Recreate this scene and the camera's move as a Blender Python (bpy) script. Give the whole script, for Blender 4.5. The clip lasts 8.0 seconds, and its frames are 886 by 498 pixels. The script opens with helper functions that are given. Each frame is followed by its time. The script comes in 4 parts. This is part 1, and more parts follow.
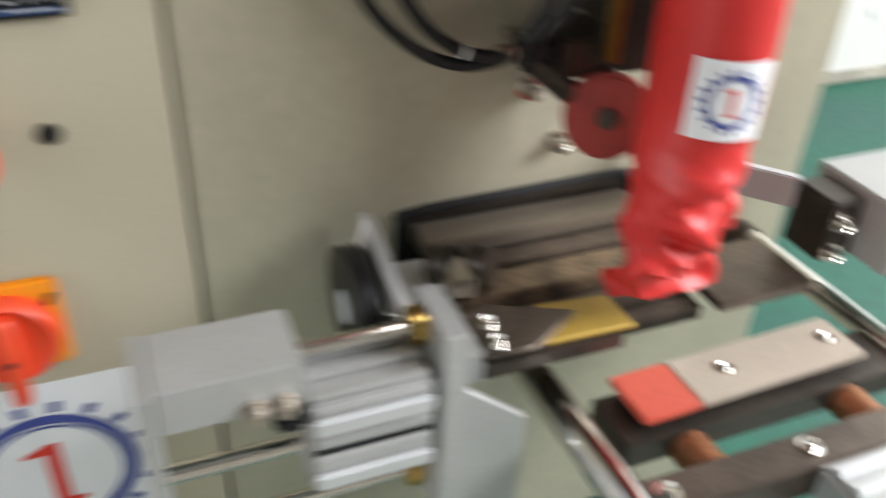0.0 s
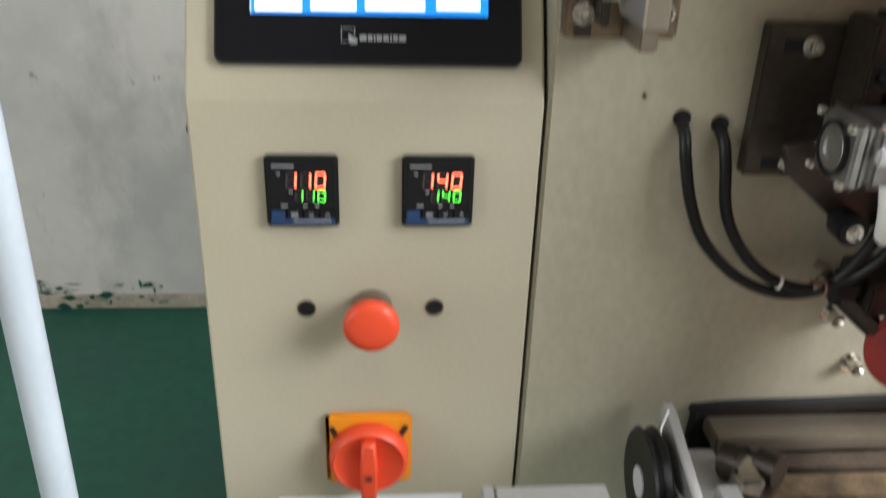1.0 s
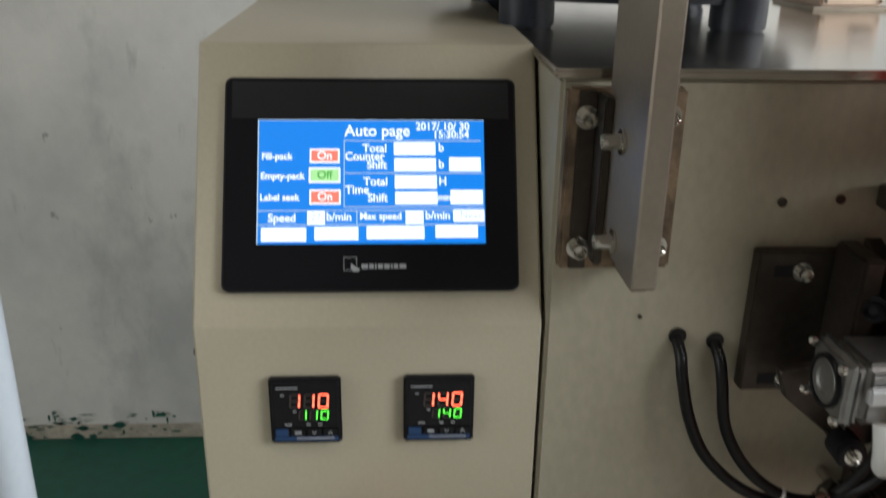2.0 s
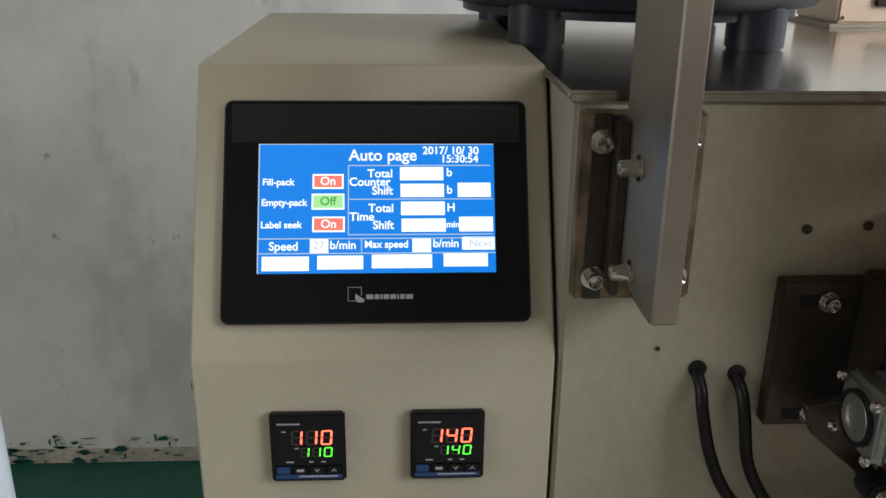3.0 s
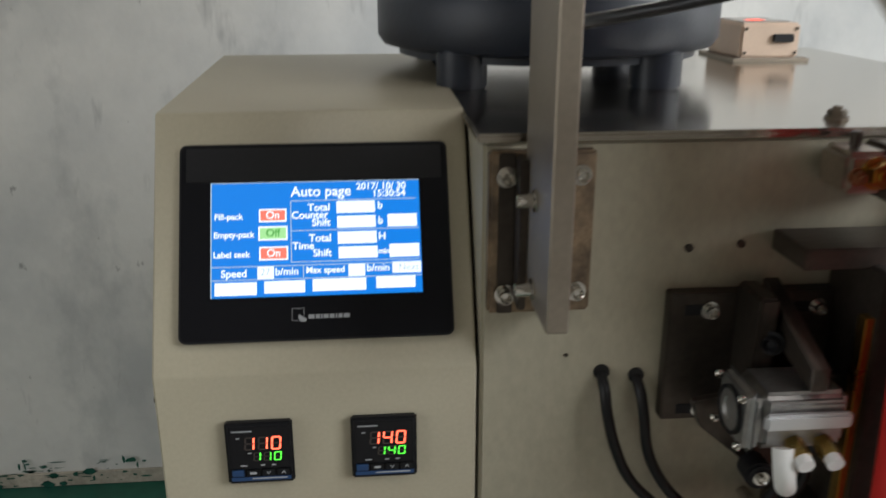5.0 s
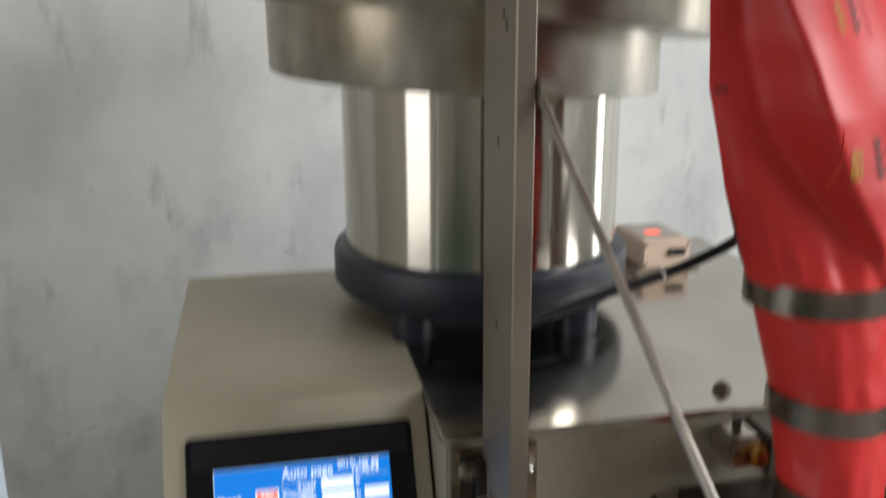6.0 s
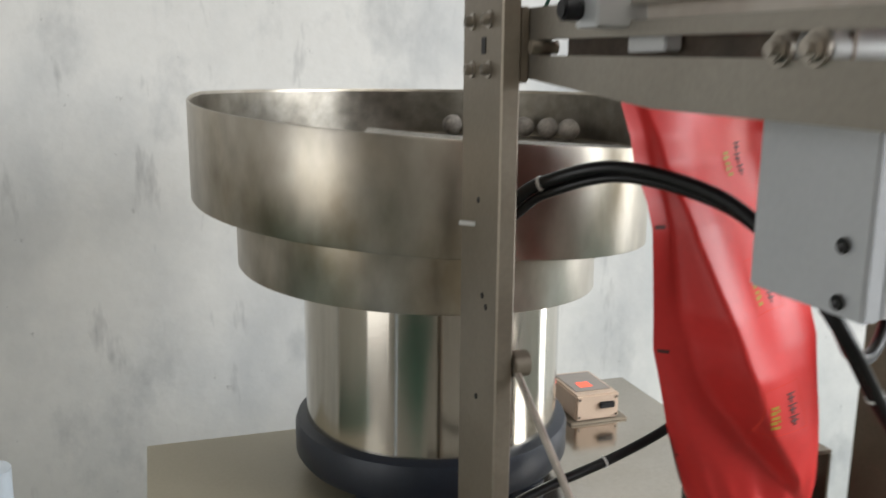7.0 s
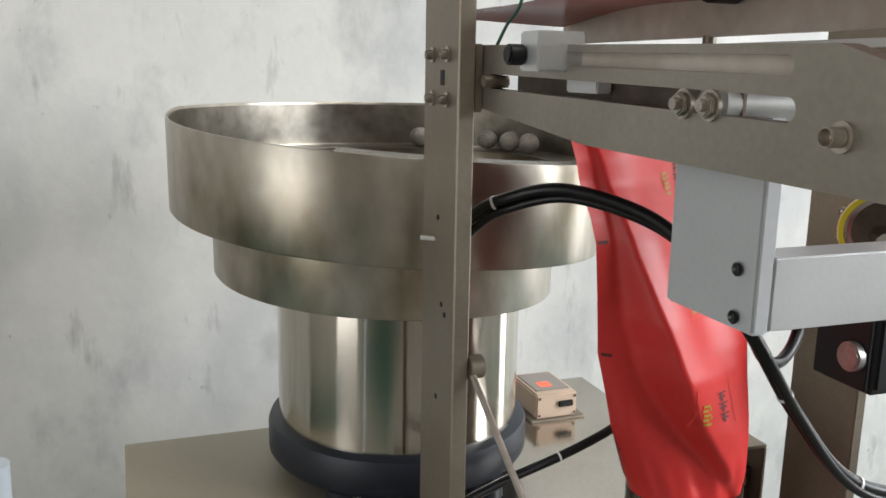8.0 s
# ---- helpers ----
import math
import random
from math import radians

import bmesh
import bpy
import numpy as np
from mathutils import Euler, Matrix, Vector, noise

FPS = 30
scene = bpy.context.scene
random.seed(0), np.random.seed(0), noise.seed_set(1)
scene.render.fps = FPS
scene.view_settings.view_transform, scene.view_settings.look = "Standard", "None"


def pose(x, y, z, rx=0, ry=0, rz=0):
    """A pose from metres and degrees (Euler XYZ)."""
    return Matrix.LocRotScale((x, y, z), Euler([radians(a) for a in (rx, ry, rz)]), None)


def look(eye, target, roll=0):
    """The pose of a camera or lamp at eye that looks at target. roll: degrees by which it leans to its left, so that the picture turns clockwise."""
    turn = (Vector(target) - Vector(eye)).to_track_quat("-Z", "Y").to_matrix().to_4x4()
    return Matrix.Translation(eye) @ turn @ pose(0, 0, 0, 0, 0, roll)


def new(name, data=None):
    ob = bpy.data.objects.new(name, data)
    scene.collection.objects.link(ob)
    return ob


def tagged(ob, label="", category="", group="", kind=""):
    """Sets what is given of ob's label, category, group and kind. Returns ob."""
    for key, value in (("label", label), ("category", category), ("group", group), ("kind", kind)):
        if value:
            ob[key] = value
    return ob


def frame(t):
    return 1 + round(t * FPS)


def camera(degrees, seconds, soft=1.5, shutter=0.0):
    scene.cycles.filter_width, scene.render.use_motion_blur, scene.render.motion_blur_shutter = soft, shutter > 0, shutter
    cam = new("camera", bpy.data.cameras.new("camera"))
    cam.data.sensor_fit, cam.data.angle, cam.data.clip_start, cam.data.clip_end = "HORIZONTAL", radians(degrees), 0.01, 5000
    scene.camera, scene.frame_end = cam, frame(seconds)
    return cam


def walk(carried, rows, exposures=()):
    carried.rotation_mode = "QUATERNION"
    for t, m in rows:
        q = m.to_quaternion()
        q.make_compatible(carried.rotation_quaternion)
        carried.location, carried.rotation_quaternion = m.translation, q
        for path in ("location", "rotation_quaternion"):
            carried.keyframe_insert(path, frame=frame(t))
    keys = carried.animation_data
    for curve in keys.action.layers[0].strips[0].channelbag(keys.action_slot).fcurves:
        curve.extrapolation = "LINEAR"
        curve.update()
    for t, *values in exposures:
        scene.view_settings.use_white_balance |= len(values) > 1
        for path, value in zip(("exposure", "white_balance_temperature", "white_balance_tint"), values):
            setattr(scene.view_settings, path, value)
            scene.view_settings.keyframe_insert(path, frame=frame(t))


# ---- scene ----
cam = camera(55.0, 8.0, 1.5, 0.7)
PATH = [
    (0, (-0.033, -0.491, 0.755), (0.624, 1.04, -0.352), 2.8),
    (0.2, (-0.069, -0.506, 0.771), (0.403, 1.113, -0.304), 2.4),
    (0.5, (-0.092, -0.54, 0.783), (0.128, 1.207, -0.165), 1.7),
    (0.6, (-0.098, -0.542, 0.798), (0.086, 1.21, -0.145), 1.8),
    (1, (-0.111, -0.547, 0.848), (0.036, 1.243, -0.032), 1.9),
    (1.5, (-0.105, -0.54, 0.908), (0.026, 1.291, 0.114), 1.5),
    (2, (-0.1, -0.521, 0.943), (0.008, 1.344, 0.228), 0.9),
    (2.2, (-0.103, -0.512, 0.944), (0.002, 1.366, 0.259), 0.9),
    (3.5, (-0.098, -0.494, 0.942), (-0.007, 1.385, 0.265), 0.5),
    (4, (-0.096, -0.503, 0.943), (0.005, 1.38, 0.278), 0.5),
    (4.2, (-0.095, -0.508, 0.947), (0.015, 1.372, 0.274), 0.5),
    (5.3, (-0.07, -0.611, 1.01), (0.108, 1.276, 0.381), -0.2),
    (5.5, (-0.068, -0.634, 1.059), (0.1024, 1.258, 0.436), -0.5),
    (6, (-0.125, -0.631, 1.2), (0.25, 1.264, 0.667), -0.4),
    (6.5, (-0.171, -0.624, 1.306), (0.332, 1.263, 0.877), -0.2),
    (7, (-0.192, -0.661, 1.367), (0.402, 1.205, 0.96), 0.5),
    (7.5, (-0.204, -0.704, 1.391), (0.433, 1.145, 0.974), 1.0),
    (8, (-0.201, -0.718, 1.391), (0.453, 1.127, 0.982), 1.0),
]
walk(cam, [(t, look(eye, target, roll)) for t, eye, target, roll in PATH],
     [(0.0, 1.08), (0.5, 1.1), (1.0, 0.98), (1.5, 0.5), (2.0, 0.28), (3.3, 0.16), (4.2, 0.16), (5.5, 0.17), (6.0, 0.14), (6.5, 0.17), (7.0, 0.28), (8.0, 0.34)])

# ---- light ----
world = bpy.data.worlds.new("sky")
scene.world = world
world.use_nodes = True
wn = world.node_tree
sky = wn.nodes.new("ShaderNodeTexSky")
sky.sky_type = "NISHITA"
sky.sun_disc = False
sky.sun_elevation, sky.sun_rotation = radians(40), radians(75)
wn.links.new(sky.outputs[0], wn.nodes["Background"].inputs[0])
wn.nodes["Background"].inputs[1].default_value = 0.1


def area_lamp(name, m, sx, sy, watts, colour=(1, 1, 1)):
    data = bpy.data.lights.new(name, "AREA")
    data.shape, data.size, data.size_y, data.energy, data.color = "RECTANGLE", sx, sy, watts, colour
    ob = new(name, data)
    ob.matrix_world = m
    return ob


# daylight through the high window and the door on the right and the doorway on the left, and an added overhead fill
area_lamp("window_daylight", look((2.55, -1.4, 2.05), (0.0, 0.1, 0.9)), 1.9, 1.4, 88, (0.95, 0.98, 1.0))
area_lamp("door_daylight", look((2.55, 0.6, 1.0), (0.0, 0.45, 1.0)), 0.36, 1.9, 8, (0.95, 0.98, 1.0))
area_lamp("doorway_daylight", look((-2.55, -1.1, 1.3), (0.0, -0.4, 1.0)), 1.1, 2.3, 15, (1.0, 0.98, 0.95))
area_lamp("overhead_fill", look((0.5, -0.9, 2.92), (0.5, -0.9, 0.0)), 1.3, 0.16, 15, (1.0, 0.97, 0.9))


# ---- materials ----
def shader(name, base=(0.5, 0.5, 0.5), rough=0.5, metal=0.0, vary=0.12, scale=6.0, fine=120.0, bump=0.05,
           tint=None, stretch=(1, 1, 1), coat=0.0, rough_vary=0.12, spec=0.5):
    """A surface with broad stains and fine grain in colour, gloss and relief."""
    m = bpy.data.materials.new(name)
    m.use_nodes = True
    t = m.node_tree
    b = t.nodes["Principled BSDF"]
    b.inputs["Metallic"].default_value = metal
    b.inputs["Coat Weight"].default_value = coat
    b.inputs["Specular IOR Level"].default_value = spec
    co = t.nodes.new("ShaderNodeTexCoord")
    mp = t.nodes.new("ShaderNodeMapping")
    mp.inputs["Scale"].default_value = stretch
    t.links.new(co.outputs["Object"], mp.inputs["Vector"])
    big = t.nodes.new("ShaderNodeTexNoise")
    big.inputs["Scale"].default_value, big.inputs["Detail"].default_value = scale, 5
    small = t.nodes.new("ShaderNodeTexNoise")
    small.inputs["Scale"].default_value, small.inputs["Detail"].default_value = fine, 3
    for n in (big, small):
        t.links.new(mp.outputs[0], n.inputs["Vector"])
    ramp = t.nodes.new("ShaderNodeValToRGB")
    dark = tint or tuple(c * (1 - 2 * vary) for c in base)
    ramp.color_ramp.elements[0].position, ramp.color_ramp.elements[1].position = 0.32, 0.66
    ramp.color_ramp.elements[0].color = (*dark, 1)
    ramp.color_ramp.elements[1].color = (*base, 1)
    t.links.new(big.outputs["Fac"], ramp.inputs["Fac"])
    mix = t.nodes.new("ShaderNodeMixRGB")
    mix.blend_type = "OVERLAY"
    mix.inputs["Fac"].default_value = min(1.0, vary * 1.6)
    t.links.new(ramp.outputs["Color"], mix.inputs[1])
    t.links.new(small.outputs["Fac"], mix.inputs[2])
    t.links.new(mix.outputs[0], b.inputs["Base Color"])
    rr = t.nodes.new("ShaderNodeMapRange")
    rr.inputs["To Min"].default_value = max(0.02, rough - rough_vary)
    rr.inputs["To Max"].default_value = min(1.0, rough + rough_vary)
    t.links.new(big.outputs["Fac"], rr.inputs["Value"])
    t.links.new(rr.outputs[0], b.inputs["Roughness"])
    bp = t.nodes.new("ShaderNodeBump")
    bp.inputs["Strength"].default_value, bp.inputs["Distance"].default_value = bump, 0.002
    t.links.new(small.outputs["Fac"], bp.inputs["Height"])
    t.links.new(bp.outputs[0], b.inputs["Normal"])
    return m


def glow(name, colour, strength):
    m = bpy.data.materials.new(name)
    m.use_nodes = True
    b = m.node_tree.nodes["Principled BSDF"]
    b.inputs["Base Color"].default_value = (0.01, 0.01, 0.01, 1)
    b.inputs["Emission Color"].default_value = (*colour, 1)
    b.inputs["Emission Strength"].default_value = strength
    return m


def plaster():
    """White-washed wall with grey damp stains, scuffs and short dark streaks."""
    m = shader("plaster", (0.75, 0.735, 0.71), 0.85, 0, 0.06, 2.2, 60, 0.25, rough_vary=0.08)
    t = m.node_tree
    b = t.nodes["Principled BSDF"]
    old = b.inputs["Base Color"].links[0].from_socket
    co = t.nodes.new("ShaderNodeTexCoord")

    def mask(scale, stretch, low, high, detail=6, shift=0.0):
        mp = t.nodes.new("ShaderNodeMapping")
        mp.inputs["Scale"].default_value = stretch
        mp.inputs["Location"].default_value = (shift, shift, shift)
        t.links.new(co.outputs["Object"], mp.inputs["Vector"])
        n = t.nodes.new("ShaderNodeTexNoise")
        n.inputs["Scale"].default_value, n.inputs["Detail"].default_value = scale, detail
        n.inputs["Roughness"].default_value = 0.6
        t.links.new(mp.outputs[0], n.inputs["Vector"])
        r = t.nodes.new("ShaderNodeMapRange")
        r.inputs["From Min"].default_value, r.inputs["From Max"].default_value = low, high
        t.links.new(n.outputs["Fac"], r.inputs["Value"])
        return r.outputs[0]

    def over(under, fac, colour, weight):
        k = t.nodes.new("ShaderNodeMath")
        k.operation = "MULTIPLY"
        k.inputs[1].default_value = weight
        t.links.new(fac, k.inputs[0])
        x = t.nodes.new("ShaderNodeMixRGB")
        t.links.new(k.outputs[0], x.inputs["Fac"])
        t.links.new(under, x.inputs[1])
        x.inputs[2].default_value = (*colour, 1)
        return x.outputs[0]
    c = over(old, mask(2.6, (1, 1, 0.8), 0.46, 0.68), (0.45, 0.46, 0.47), 0.7)
    c = over(c, mask(6.5, (1, 1, 0.6), 0.55, 0.72, 7, 3.0), (0.34, 0.35, 0.36), 0.6)
    c = over(c, mask(15, (1, 1, 0.25), 0.62, 0.76, 4, 7.0), (0.17, 0.17, 0.18), 0.6)
    c = over(c, mask(30, (1, 1, 0.7), 0.69, 0.76, 3, 11.0), (0.16, 0.15, 0.15), 0.6)
    t.links.new(c, b.inputs["Base Color"])
    return m


PAINT = shader("beige_paint", (0.44, 0.40, 0.30), 0.42, 0, 0.05, 5, 300, 0.04, coat=0.1, tint=(0.40, 0.36, 0.265))
PLASTER = plaster()
FILLET = shader("beige_plaster_fillet", (0.50, 0.45, 0.38), 0.85, 0, 0.2, 14, 120, 0.3, tint=(0.30, 0.28, 0.23))
DIM = shader("pale_wall_paint", (0.55, 0.51, 0.45), 0.8, 0, 0.1, 2, 60, 0.1)
SATIN = shader("satin_steel_sheet", (0.42, 0.388, 0.294), 0.42, 0.2, 0.09, 6, 170, 0.05, stretch=(1, 1, 0.6), tint=(0.37, 0.34, 0.256))
GREEN = shader("green_floor_paint", (0.010, 0.100, 0.064), 0.45, 0, 0.2, 3, 40, 0.1, tint=(0.008, 0.075, 0.055))
CONCRETE = shader("unseen_grey_floor", (0.27, 0.255, 0.225), 0.8, 0, 0.12, 3, 60, 0.2)
CEIL = shader("low_bounce_ceiling", (0.24, 0.235, 0.225), 0.9, 0, 0.05)
STEEL = shader("stainless_steel", (0.56, 0.53, 0.48), 0.24, 1.0, 0.14, 7, 160, 0.04, stretch=(1, 1, 0.25), tint=(0.40, 0.37, 0.32))
BOWL = shader("stained_steel_sheet", (0.59, 0.545, 0.48), 0.36, 0.97, 0.2, 12, 40, 0.02, stretch=(1, 1, 0.6), tint=(0.335, 0.285, 0.21), rough_vary=0.12)
DRUM = shader("polished_drum_steel", (0.64, 0.60, 0.53), 0.14, 1.0, 0.05, 5, 150, 0.01, rough_vary=0.04)


def brushed(m, amount):
    """Turning marks round an upright axis, which draw reflections out up and down."""
    t = m.node_tree
    b = t.nodes["Principled BSDF"]
    tan = t.nodes.new("ShaderNodeTangent")
    tan.direction_type, tan.axis = "RADIAL", "Z"
    t.links.new(tan.outputs[0], b.inputs["Tangent"])
    b.inputs["Anisotropic"].default_value = amount
    b.inputs["Anisotropic Rotation"].default_value = 0.25


brushed(DRUM, 0.9)
brushed(BOWL, 0.6)
# bowl steel, scuffed and also darkened to hold down the inner highlight
BOWLIN = shader("scuffed_shaded_inside", (0.34, 0.315, 0.275), 0.33, 0.95, 0.25, 16, 60, 0.04, tint=(0.20, 0.18, 0.15), rough_vary=0.12)
ARMSTEEL = shader("brushed_arm_steel", (0.38, 0.35, 0.305), 0.42, 0.75, 0.08, 9, 240, 0.03, tint=(0.31, 0.28, 0.24))
DULL = shader("dull_steel", (0.29, 0.25, 0.20), 0.45, 0.7, 0.08, 9, 220, 0.04, tint=(0.215, 0.18, 0.14))
JAWC = shader("cream_jaw_plate", (0.44, 0.375, 0.31), 0.4, 0.1, 0.06, 20, 260, 0.04)
SALMON = shader("faded_red_plastic", (0.58, 0.10, 0.065), 0.4, 0, 0.08, 15, 250, 0.03)
TOPSTEEL = shader("mirror_top_steel", (0.54, 0.50, 0.445), 0.17, 1.0, 0.08, 6, 160, 0.01, tint=(0.44, 0.405, 0.35), rough_vary=0.07)
PLATE = shader("bright_guide_steel", (0.66, 0.60, 0.53), 0.36, 0.15, 0.16, 9, 60, 0.02, tint=(0.46, 0.39, 0.33))
ACT = shader("grey_anodised_slide", (0.46, 0.46, 0.45), 0.45, 0.5, 0.06, 14, 260, 0.05)
OILY = shader("oily_brown_steel", (0.16, 0.125, 0.10), 0.42, 0.7, 0.2, 18, 200, 0.1, tint=(0.07, 0.055, 0.045))
SOCKET = shader("black_screw", (0.06, 0.06, 0.06), 0.35, 0.8, 0.1, 30, 200, 0.03)
CHROME = shader("polished_steel", (0.72, 0.70, 0.66), 0.10, 1.0, 0.05, 5, 150, 0.01, rough_vary=0.05)
ALU = shader("anodised_aluminium", (0.66, 0.67, 0.68), 0.4, 0.6, 0.05, 12, 300, 0.04)
CAST = shader("cast_aluminium", (0.40, 0.395, 0.385), 0.38, 0.85, 0.12, 30, 200, 0.08)
GREYALU = shader("grey_painted_metal", (0.54, 0.555, 0.575), 0.5, 0.1, 0.04, 9, 260, 0.04)
DARK = shader("blackened_steel", (0.085, 0.07, 0.058), 0.4, 0.7, 0.2, 12, 180, 0.08)
BLACK = shader("black_plastic", (0.010, 0.010, 0.012), 0.5, 0, 0.15, 20, 300, 0.03, spec=0.3)
RUBBER = shader("black_rubber", (0.007, 0.007, 0.008), 0.36, 0, 0.2, 20, 300, 0.05, spec=0.35)
NAVY = shader("navy_cast_plastic", (0.016, 0.022, 0.036), 0.42, 0, 0.15, 14, 260, 0.1)
GLASS = shader("screen_glass", (0.010, 0.010, 0.012), 0.14, 0, 0.05, 6, 200, 0.0, rough_vary=0.03, spec=0.25)
REDPL = shader("red_plastic", (0.80, 0.075, 0.025), 0.38, 0, 0.06, 15, 250, 0.03)
ORANGE = shader("orange_plastic", (0.83, 0.30, 0.015), 0.42, 0, 0.06, 15, 250, 0.03)
WHITEPL = shader("white_plastic", (0.52, 0.58, 0.64), 0.35, 0, 0.05, 9, 200, 0.02)
CREAM = shader("cream_enclosure", (0.62, 0.47, 0.36), 0.45, 0, 0.05, 25, 300, 0.03)
PAPER = shader("printed_paper", (0.80, 0.81, 0.84), 0.7, 0, 0.02, 20, 300, 0.03)
BLUEINK = shader("blue_ink", (0.055, 0.075, 0.30), 0.7, 0, 0.04, 30, 300, 0.0)
REDINK = shader("red_ink", (0.70, 0.045, 0.03), 0.7, 0, 0.04, 30, 300, 0.0)
BRASS = shader("brass", (0.62, 0.43, 0.14), 0.3, 1.0, 0.12, 30, 200, 0.04)
YELLOW = shader("yellow_plate", (0.46, 0.30, 0.05), 0.45, 0.2, 0.1, 12, 200, 0.05)
COPPER = shader("rusty_copper", (0.36, 0.15, 0.07), 0.45, 0.6, 0.2, 25, 200, 0.08)
WORN = shader("worn_raw_steel", (0.36, 0.265, 0.175), 0.5, 0.8, 0.25, 40, 220, 0.2, tint=(0.13, 0.10, 0.075))
NUTS = shader("grey_brown_pellet", (0.30, 0.27, 0.24), 0.75, 0, 0.25, 60, 320, 0.5)
YCABLE = shader("yellow_cable", (0.75, 0.60, 0.02), 0.4, 0, 0.05)
TIE = shader("cable_tie", (0.75, 0.75, 0.73), 0.4, 0, 0.03)
INK = shader("dark_print", (0.10, 0.022, 0.02), 0.6, 0, 0.05)
GOLD = shader("gold_print", (0.42, 0.26, 0.03), 0.45, 0.2, 0.05)

FILM = shader("red_packing_film", (0.70, 0.034, 0.032), 0.43, 0, 0.08, 8, 150, 0.02, rough_vary=0.06, tint=(0.56, 0.025, 0.022))
fb = FILM.node_tree.nodes["Principled BSDF"]
tr = FILM.node_tree.nodes.new("ShaderNodeBsdfTranslucent")
tr.inputs["Color"].default_value = (0.95, 0.13, 0.11, 1)
ms = FILM.node_tree.nodes.new("ShaderNodeMixShader")
ms.inputs[0].default_value = 0.07
FILM.node_tree.links.new(fb.outputs[0], ms.inputs[1])
FILM.node_tree.links.new(tr.outputs[0], ms.inputs[2])
FILM.node_tree.links.new(ms.outputs[0], FILM.node_tree.nodes["Material Output"].inputs[0])

# film red darkened for the sheet added behind the web
FILMIN = shader("film_dark_backing", (0.15, 0.028, 0.024), 0.4, 0, 0.1, 8, 150, 0.02)
# red film darkened for the shaded underside of the overhead run
FILM2 = shader("shaded_red_film", (0.36, 0.06, 0.045), 0.3, 0, 0.12, 8, 150, 0.02)
LIDGLASS = shader("smoky_lid", (0.30, 0.26, 0.23), 0.2, 0, 0.05)
# pull wheel red, darkened for the shadow it hangs in
DEEPRED = shader("shaded_red_rubber", (0.30, 0.03, 0.022), 0.5, 0, 0.15, 30, 200, 0.1)
NICKEL = shader("dull_nickel", (0.55, 0.50, 0.44), 0.36, 1.0, 0.12, 40, 200, 0.05)
LED_RED = glow("red_led", (1.0, 0.12, 0.06), 3.2)
LED_GREEN = glow("green_led", (0.10, 1.0, 0.06), 1.8)
LED_OFF = shader("unlit_segment", (0.06, 0.045, 0.04), 0.4)
SCREEN_BLUE = glow("screen_blue", (0.0, 0.20, 0.74), 1.0)
SCREEN_WHITE = glow("screen_white", (0.86, 0.94, 1.0), 1.15)
SCREEN_RED = glow("screen_red", (1.0, 0.20, 0.14), 1.0)
SCREEN_GREEN = glow("screen_green", (0.42, 0.85, 0.36), 0.9)
SCREEN_LEAF = glow("screen_leaf", (0.06, 0.45, 0.05), 0.8)
SCREEN_PALE = glow("screen_pale", (0.45, 0.58, 0.72), 0.9)
BUTTON = shader("blue_key_strip", (0.02, 0.06, 0.16), 0.4, 0, 0.05)
PALE = shader("pale_print", (0.42, 0.43, 0.45), 0.5, 0, 0.05)


# ---- mesh tools ----
def mesh_of(bm, name, material, smooth=0.0):
    me = bpy.data.meshes.new(name)
    bmesh.ops.recalc_face_normals(bm, faces=bm.faces)
    if smooth:
        for f in bm.faces:
            f.smooth = True
        for e in bm.edges:
            if len(e.link_faces) == 2 and e.calc_face_angle(0) > radians(smooth):
                e.smooth = False
    bm.to_mesh(me)
    bm.free()
    me.materials.append(material)
    return me


def thing(name, label, category, at=(0, 0, 0), group="", kind=""):
    ob = new(name)
    ob.empty_display_size = 0.02
    ob.location = at
    return tagged(ob, label, category, group, kind)


def part(name, bm, material, parent, label="", smooth=35.0):
    """Links bm, whose points are in world places, as one mesh under parent."""
    base = Vector(parent.location)
    if parent.parent:
        base = base + Vector(parent.parent.location)
    if parent.type == "EMPTY":
        for v in bm.verts:
            v.co -= base
    ob = new(name, mesh_of(bm, name, material, smooth))
    if parent.type != "EMPTY":
        for v in ob.data.vertices:
            v.co -= base
    ob.parent = parent
    return tagged(ob, label)


def solo(name, bm, material, label, category, kind="", group="", smooth=35.0):
    return tagged(new(name, mesh_of(bm, name, material, smooth)), label, category, group, kind)


def box(x0, x1, y0, y1, z0, z1, bevel=0.0015, bm=None, m=None, seg=2):
    bm = bm or bmesh.new()
    r = bmesh.ops.create_cube(bm, size=1)
    vs = r["verts"]
    for v in vs:
        v.co = Vector(((x0 + x1) / 2 + v.co.x * (x1 - x0), (y0 + y1) / 2 + v.co.y * (y1 - y0), (z0 + z1) / 2 + v.co.z * (z1 - z0)))
    if bevel:
        es = list({e for v in vs for e in v.link_edges})
        r = bmesh.ops.bevel(bm, geom=es, offset=bevel, segments=seg, affect="EDGES", clamp_overlap=True)
        vs = list(set(r["verts"]) | {v for v in vs if v.is_valid})
    if m:
        bmesh.ops.transform(bm, matrix=m, verts=vs)
    return bm


